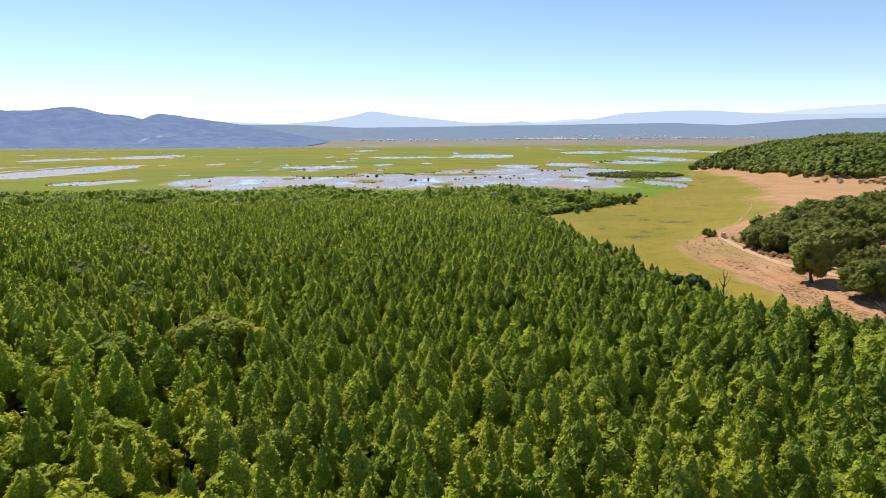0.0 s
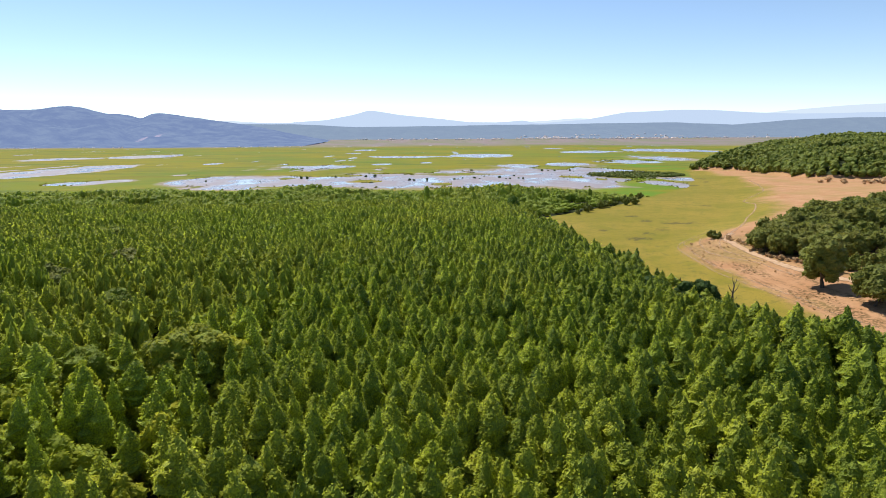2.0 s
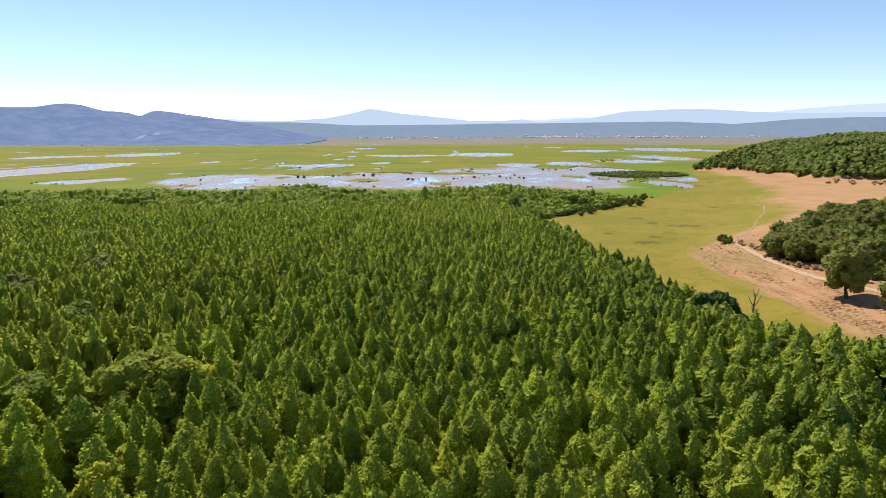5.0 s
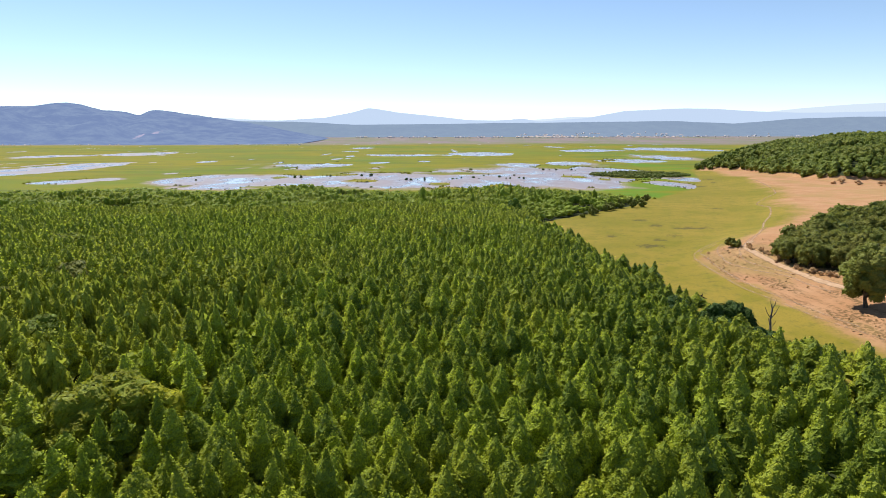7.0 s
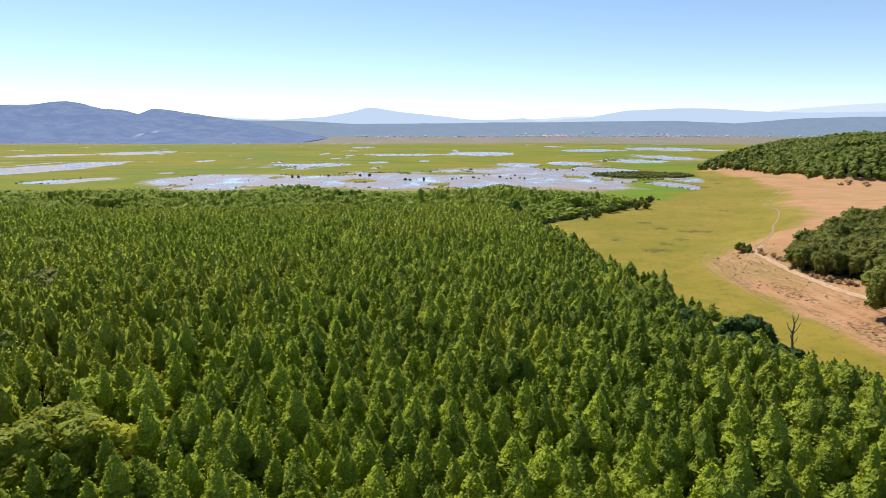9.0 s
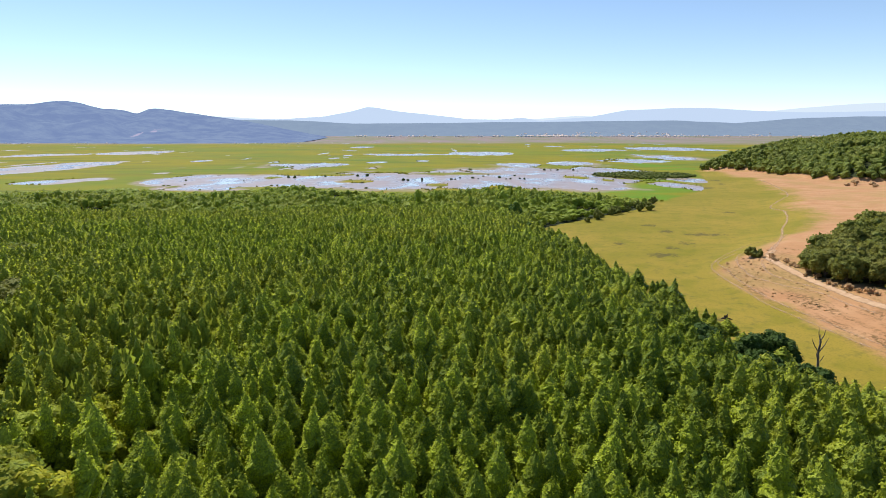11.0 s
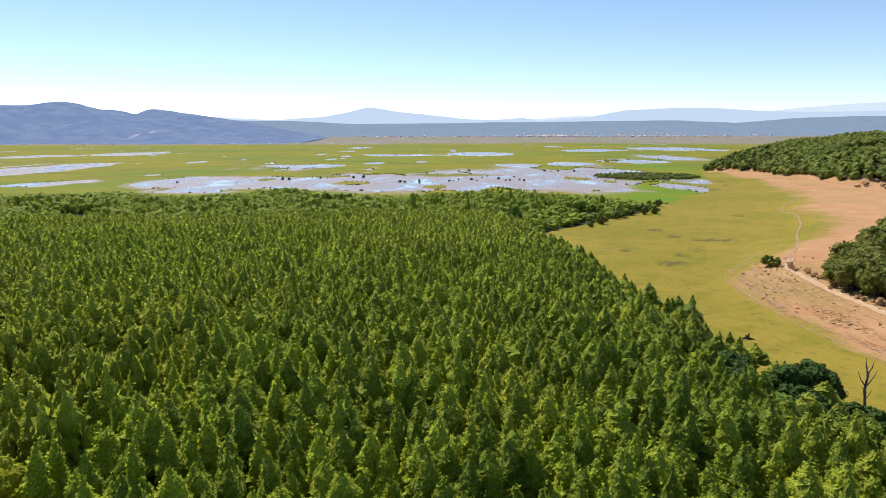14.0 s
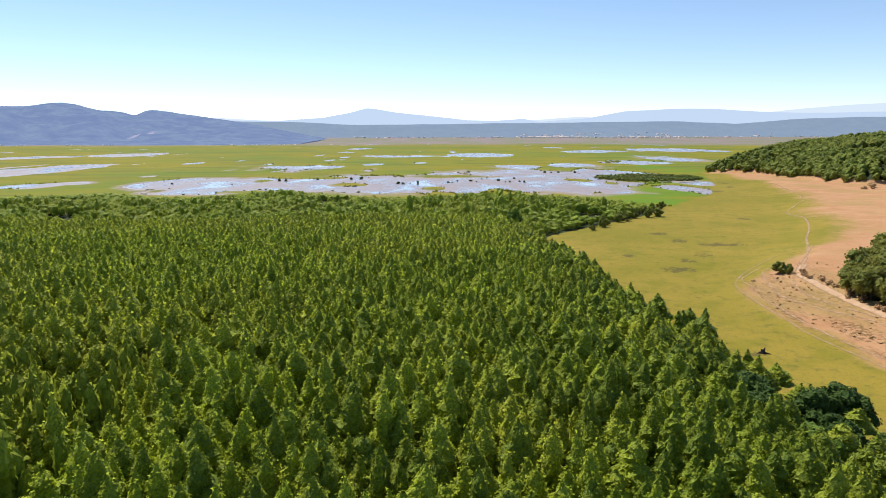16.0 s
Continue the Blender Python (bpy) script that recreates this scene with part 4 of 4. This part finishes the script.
# ---------- reeds ----------
def build_reeds():
    """Reed tufts fringing the nearer water."""
    rng = np.random.RandomState(91)
    x, y = rng.uniform(-430, 330, 60000), rng.uniform(450, 900, 60000)
    info = land(x, y)
    keep = (info["marsh"] > 0.5) & (info["z"] > 0.0) & (info["z"] < 0.2) & (info["mud"] < 0.5)
    x, y, z = x[keep][:3500], y[keep][:3500], info["z"][keep][:3500]
    n = len(x)
    v = np.zeros((n, 5, 3, 3), np.float32)
    for k in range(5):
        a = rng.uniform(0, 6.28, n)
        r = rng.uniform(0.3, 1.0, n)
        cx, cy = x + r * np.cos(a), y + r * np.sin(a)
        b = rng.uniform(0, 6.28, n)
        w = rng.uniform(0.25, 0.6, n)
        v[:, k, 0] = np.stack([cx - w * np.cos(b), cy - w * np.sin(b), z - 0.05], 1)
        v[:, k, 1] = np.stack([cx + w * np.cos(b), cy + w * np.sin(b), z - 0.05], 1)
        v[:, k, 2] = np.stack([cx + rng.normal(0, 0.3, n), cy + rng.normal(0, 0.3, n), z + rng.uniform(0.7, 1.5, n)], 1)
    me = tris_mesh("marsh_reeds", v.reshape(-1, 3), [M_reed])
    paint(me, "tint", np.repeat(rng.uniform(0, 1, n), 15))
    tagged(new("marsh_reeds", me), "yellow-green reed tufts fringing the marsh water", "reeds", kind="stuff")


build_reeds()


def build_marsh_clumps():
    """Low dark clumps of rush and scrub along the water's edge."""
    rng = np.random.RandomState(93)
    x, y = rng.uniform(-240, 560, 70000), rng.uniform(470, 1250, 70000)
    info = land(x, y)
    keep = (info["marsh"] > 0.5) & (info["z"] > -0.12) & (info["z"] < 0.20) & (fbm(x, y * 0.3, 30, 3) > 0.60)
    x, y = x[keep][:130], y[keep][:130]
    n = len(x)
    crowns = [dome_crown(700 + k, 26, 5, low=0.0) for k in range(4)]
    stand("marsh_clumps", "low dark rush clumps along the water's edge", "rushes", (x, y), rng.uniform(0.5, 1.3, n), rng.uniform(1.5, 4.5, n), crowns, M_leaf_rush, 94)


build_marsh_clumps()


def build_reed_island():
    """Tall dull reeds over the long island beside the eastern lagoon."""
    rng = np.random.RandomState(97)
    x, y = rng.uniform(150, 275, 4000), rng.uniform(630, 745, 4000)
    info = land(x, y)
    keep = (blobs(x, y, [(212, 690, 52, 46)], 0.5, 14) > 0.1) & (info["z"] > 0.0)
    x, y = x[keep][:900], y[keep][:900]
    n = len(x)
    crowns = [dome_crown(740 + k, 40, 5, low=0.0) for k in range(5)]
    stand("island_reeds", "dull grey-green reeds and low scrub on the marsh island", "reeds", (x, y), rng.uniform(0.9, 2.6, n), rng.uniform(2.0, 5.0, n), crowns, M_leaf_rush, 98)


build_reed_island()


# ---------- dead wood ----------
def build_tufts():
    """Dry grass tufts on the bank."""
    rng = np.random.RandomState(95)
    x, y = rng.uniform(86, 124, 5000), rng.uniform(150, 262, 5000)
    info = land(x, y)
    band = fbm(x, y * 0.35, 9, 3)
    keep = (info["dry"] > 0.7) & (band > 0.50) & (inside(x, y, GROVE) < -1)
    x, y = x[keep][:170], y[keep][:170]
    n = len(x)
    crowns = [dome_crown(720 + k, 20, 5, low=0.0) for k in range(4)]
    stand("dry_tufts", "brown dry grass tufts scattered over the bare bank", "grass", (x, y), rng.uniform(0.12, 0.28, n), rng.uniform(0.4, 0.9, n), crowns, M_leaf_dry_tuft, 96)


build_tufts()


def build_snag(x, y, tall):
    root = empty_thing("dead_tree", on_ground(x, y), "bare grey dead tree with forked branches at the forest's edge", "tree")
    part_mesh("trunk", tube_mesh("trunk", [(0, 0, -0.3), (0.15, 0, tall * 0.35), (-0.1, 0.1, tall * 0.62), (0.1, 0, tall * 0.8)], [0.30, 0.24, 0.18, 0.13], [M_deadwood], 7), root)
    rng = np.random.RandomState(3)
    for k, (h, dx, dy, up) in enumerate([(0.8, -0.5, 0.2, 2.6), (0.8, 0.7, -0.2, 2.3), (0.62, -1.3, 0.3, 2.8), (0.64, 1.4, 0.2, 2.6), (0.5, -0.9, -0.6, 2.0), (0.45, 1.2, 0.5, 1.8), (0.72, 0.3, 0.9, 2.2)]):
        a = Vector((0.02, 0.02, h * tall))
        b = a + Vector((dx * 0.6, dy * 0.6, up * 0.4))
        c = a + Vector((dx, dy, up * 0.85)) + Vector(rng.normal(0, 0.1, 3))
        part_mesh("branch", tube_mesh("branch", [a, b, c], [0.11, 0.075, 0.03], [M_deadwood], 5), root)


build_snag(67.6, 147.0, 11.6)


def build_dead_bush(x, y, size, seed):
    rng = np.random.RandomState(seed)
    root = empty_thing("dead_bush", on_ground(x, y), "leafless grey dead bush of many thin branches", "bush")
    for k in range(12):
        a, e = k * 2.4, rng.uniform(0.5, 1.2)
        d = Vector((math.cos(a) * math.cos(e), math.sin(a) * math.cos(e), math.sin(e))) * size * rng.uniform(0.7, 1.1)
        part_mesh("branch", tube_mesh("branch", [(0, 0, -0.1), d * 0.5 + Vector((0, 0, 0.1 * size)), d], [0.05 * size, 0.03 * size, 0.01 * size], [M_deadwood], 5), root)


build_dead_bush(103.0, 142.0, 3.4, 1)
build_dead_bush(99.0, 137.0, 2.8, 2)
build_dead_bush(69.5, 149.5, 3.0, 3)


def build_stump(x, y):
    root = empty_thing("burnt_stump", on_ground(x, y), "small charred tree stump with a jagged splinter on the meadow", "stump")
    part_mesh("stump", tube_mesh("stump", [(0, 0, -0.1), (0, 0, 0.4), (0.05, 0, 0.8)], [0.55, 0.4, 0.22], [M_charred], 9), root)
    part_mesh("splinter", tube_mesh("splinter", [(0.1, 0, 0.3), (0.3, 0.1, 0.8), (0.38, 0.1, 1.25)], [0.26, 0.18, 0.05], [M_charred], 6), root)
    part_mesh("splinter", tube_mesh("splinter", [(-0.15, 0, 0.3), (-0.35, 0, 0.7), (-0.42, 0, 0.95)], [0.2, 0.13, 0.04], [M_charred], 6), root)
    part_mesh("root", tube_mesh("root", [(0, 0, 0.25), (-0.7, 0.1, 0.2), (-1.1, 0, 0.02)], [0.25, 0.18, 0.08], [M_charred], 6), root)
    part_mesh("root", tube_mesh("root", [(0, 0, 0.2), (0.8, -0.3, 0.15), (1.4, -0.6, 0.0)], [0.22, 0.14, 0.05], [M_charred], 6), root)


build_stump(72.0, 190.1)


# ---------- far settlement ----------
def build_houses():
    protos = []
    for k, (a, b, h, r) in enumerate([(13, 10, 6, 2.5), (18, 12, 7, 3), (26, 14, 5, 2.5), (10, 10, 8, 2)]):
        root = empty_thing("house", (0, 0, 0), "small white house with a haze-paled tile roof beyond the marsh", "house", "far settlement")
        w = np.array([(-a / 2, -b / 2, -3), (a / 2, -b / 2, -3), (a / 2, b / 2, -3), (-a / 2, b / 2, -3), (-a / 2, -b / 2, h), (a / 2, -b / 2, h), (a / 2, b / 2, h), (-a / 2, b / 2, h)])
        part_mesh("wall", mesh_from("wall", w, [(0, 1, 5, 4), (1, 2, 6, 5), (2, 3, 7, 6), (3, 0, 4, 7)], [M_plaster]), root)
        p, q = a / 2 + 0.6, b / 2 + 0.6
        rv = np.array([(-p, -q, h), (p, -q, h), (p, 0, h + r), (-p, 0, h + r), (-p, q, h), (p, q, h), (-p, -q, h - 0.3), (p, -q, h - 0.3), (-p, q, h - 0.3), (p, q, h - 0.3)])
        part_mesh("roof", mesh_from("roof", rv, [(0, 1, 2, 3), (3, 2, 5, 4), (6, 7, 1, 0), (4, 5, 9, 8), (0, 3, 4, 8), (1, 9, 5, 2)], [M_rooftile]), root)
        protos.append(root)
    rng = np.random.RandomState(15)
    spots = [(4080 * u, 4060 + 190 * rng.rand() ** 1.5) for u in np.concatenate([rng.normal(0.18, 0.032, 150), rng.normal(0.33, 0.05, 75), rng.uniform(-0.13, 0.1, 40), rng.uniform(0.4, 0.6, 24)])]
    spots += [(2560 * u, 2520 + 60 * rng.rand()) for u in np.concatenate([rng.uniform(-0.32, -0.2, 12), rng.uniform(-0.56, -0.48, 7), rng.uniform(-0.7, -0.6, 5)])]
    left = [0, 1, 2, 3]
    for i, (x, y) in enumerate(spots):
        slope = west_slope if y < 3500 else far_slope
        m = Matrix.Translation((x, y, max(on_ground(x, y)[2], slope(x, y)))) @ Matrix.Rotation(rng.normal(0, 0.5), 4, "Z") @ Matrix.Scale(0.4 if y < 3500 else 0.85, 4)
        if left:
            protos[left.pop(0)].matrix_basis = m
        else:
            copy_thing(protos[int(rng.randint(4))], m)


build_houses()
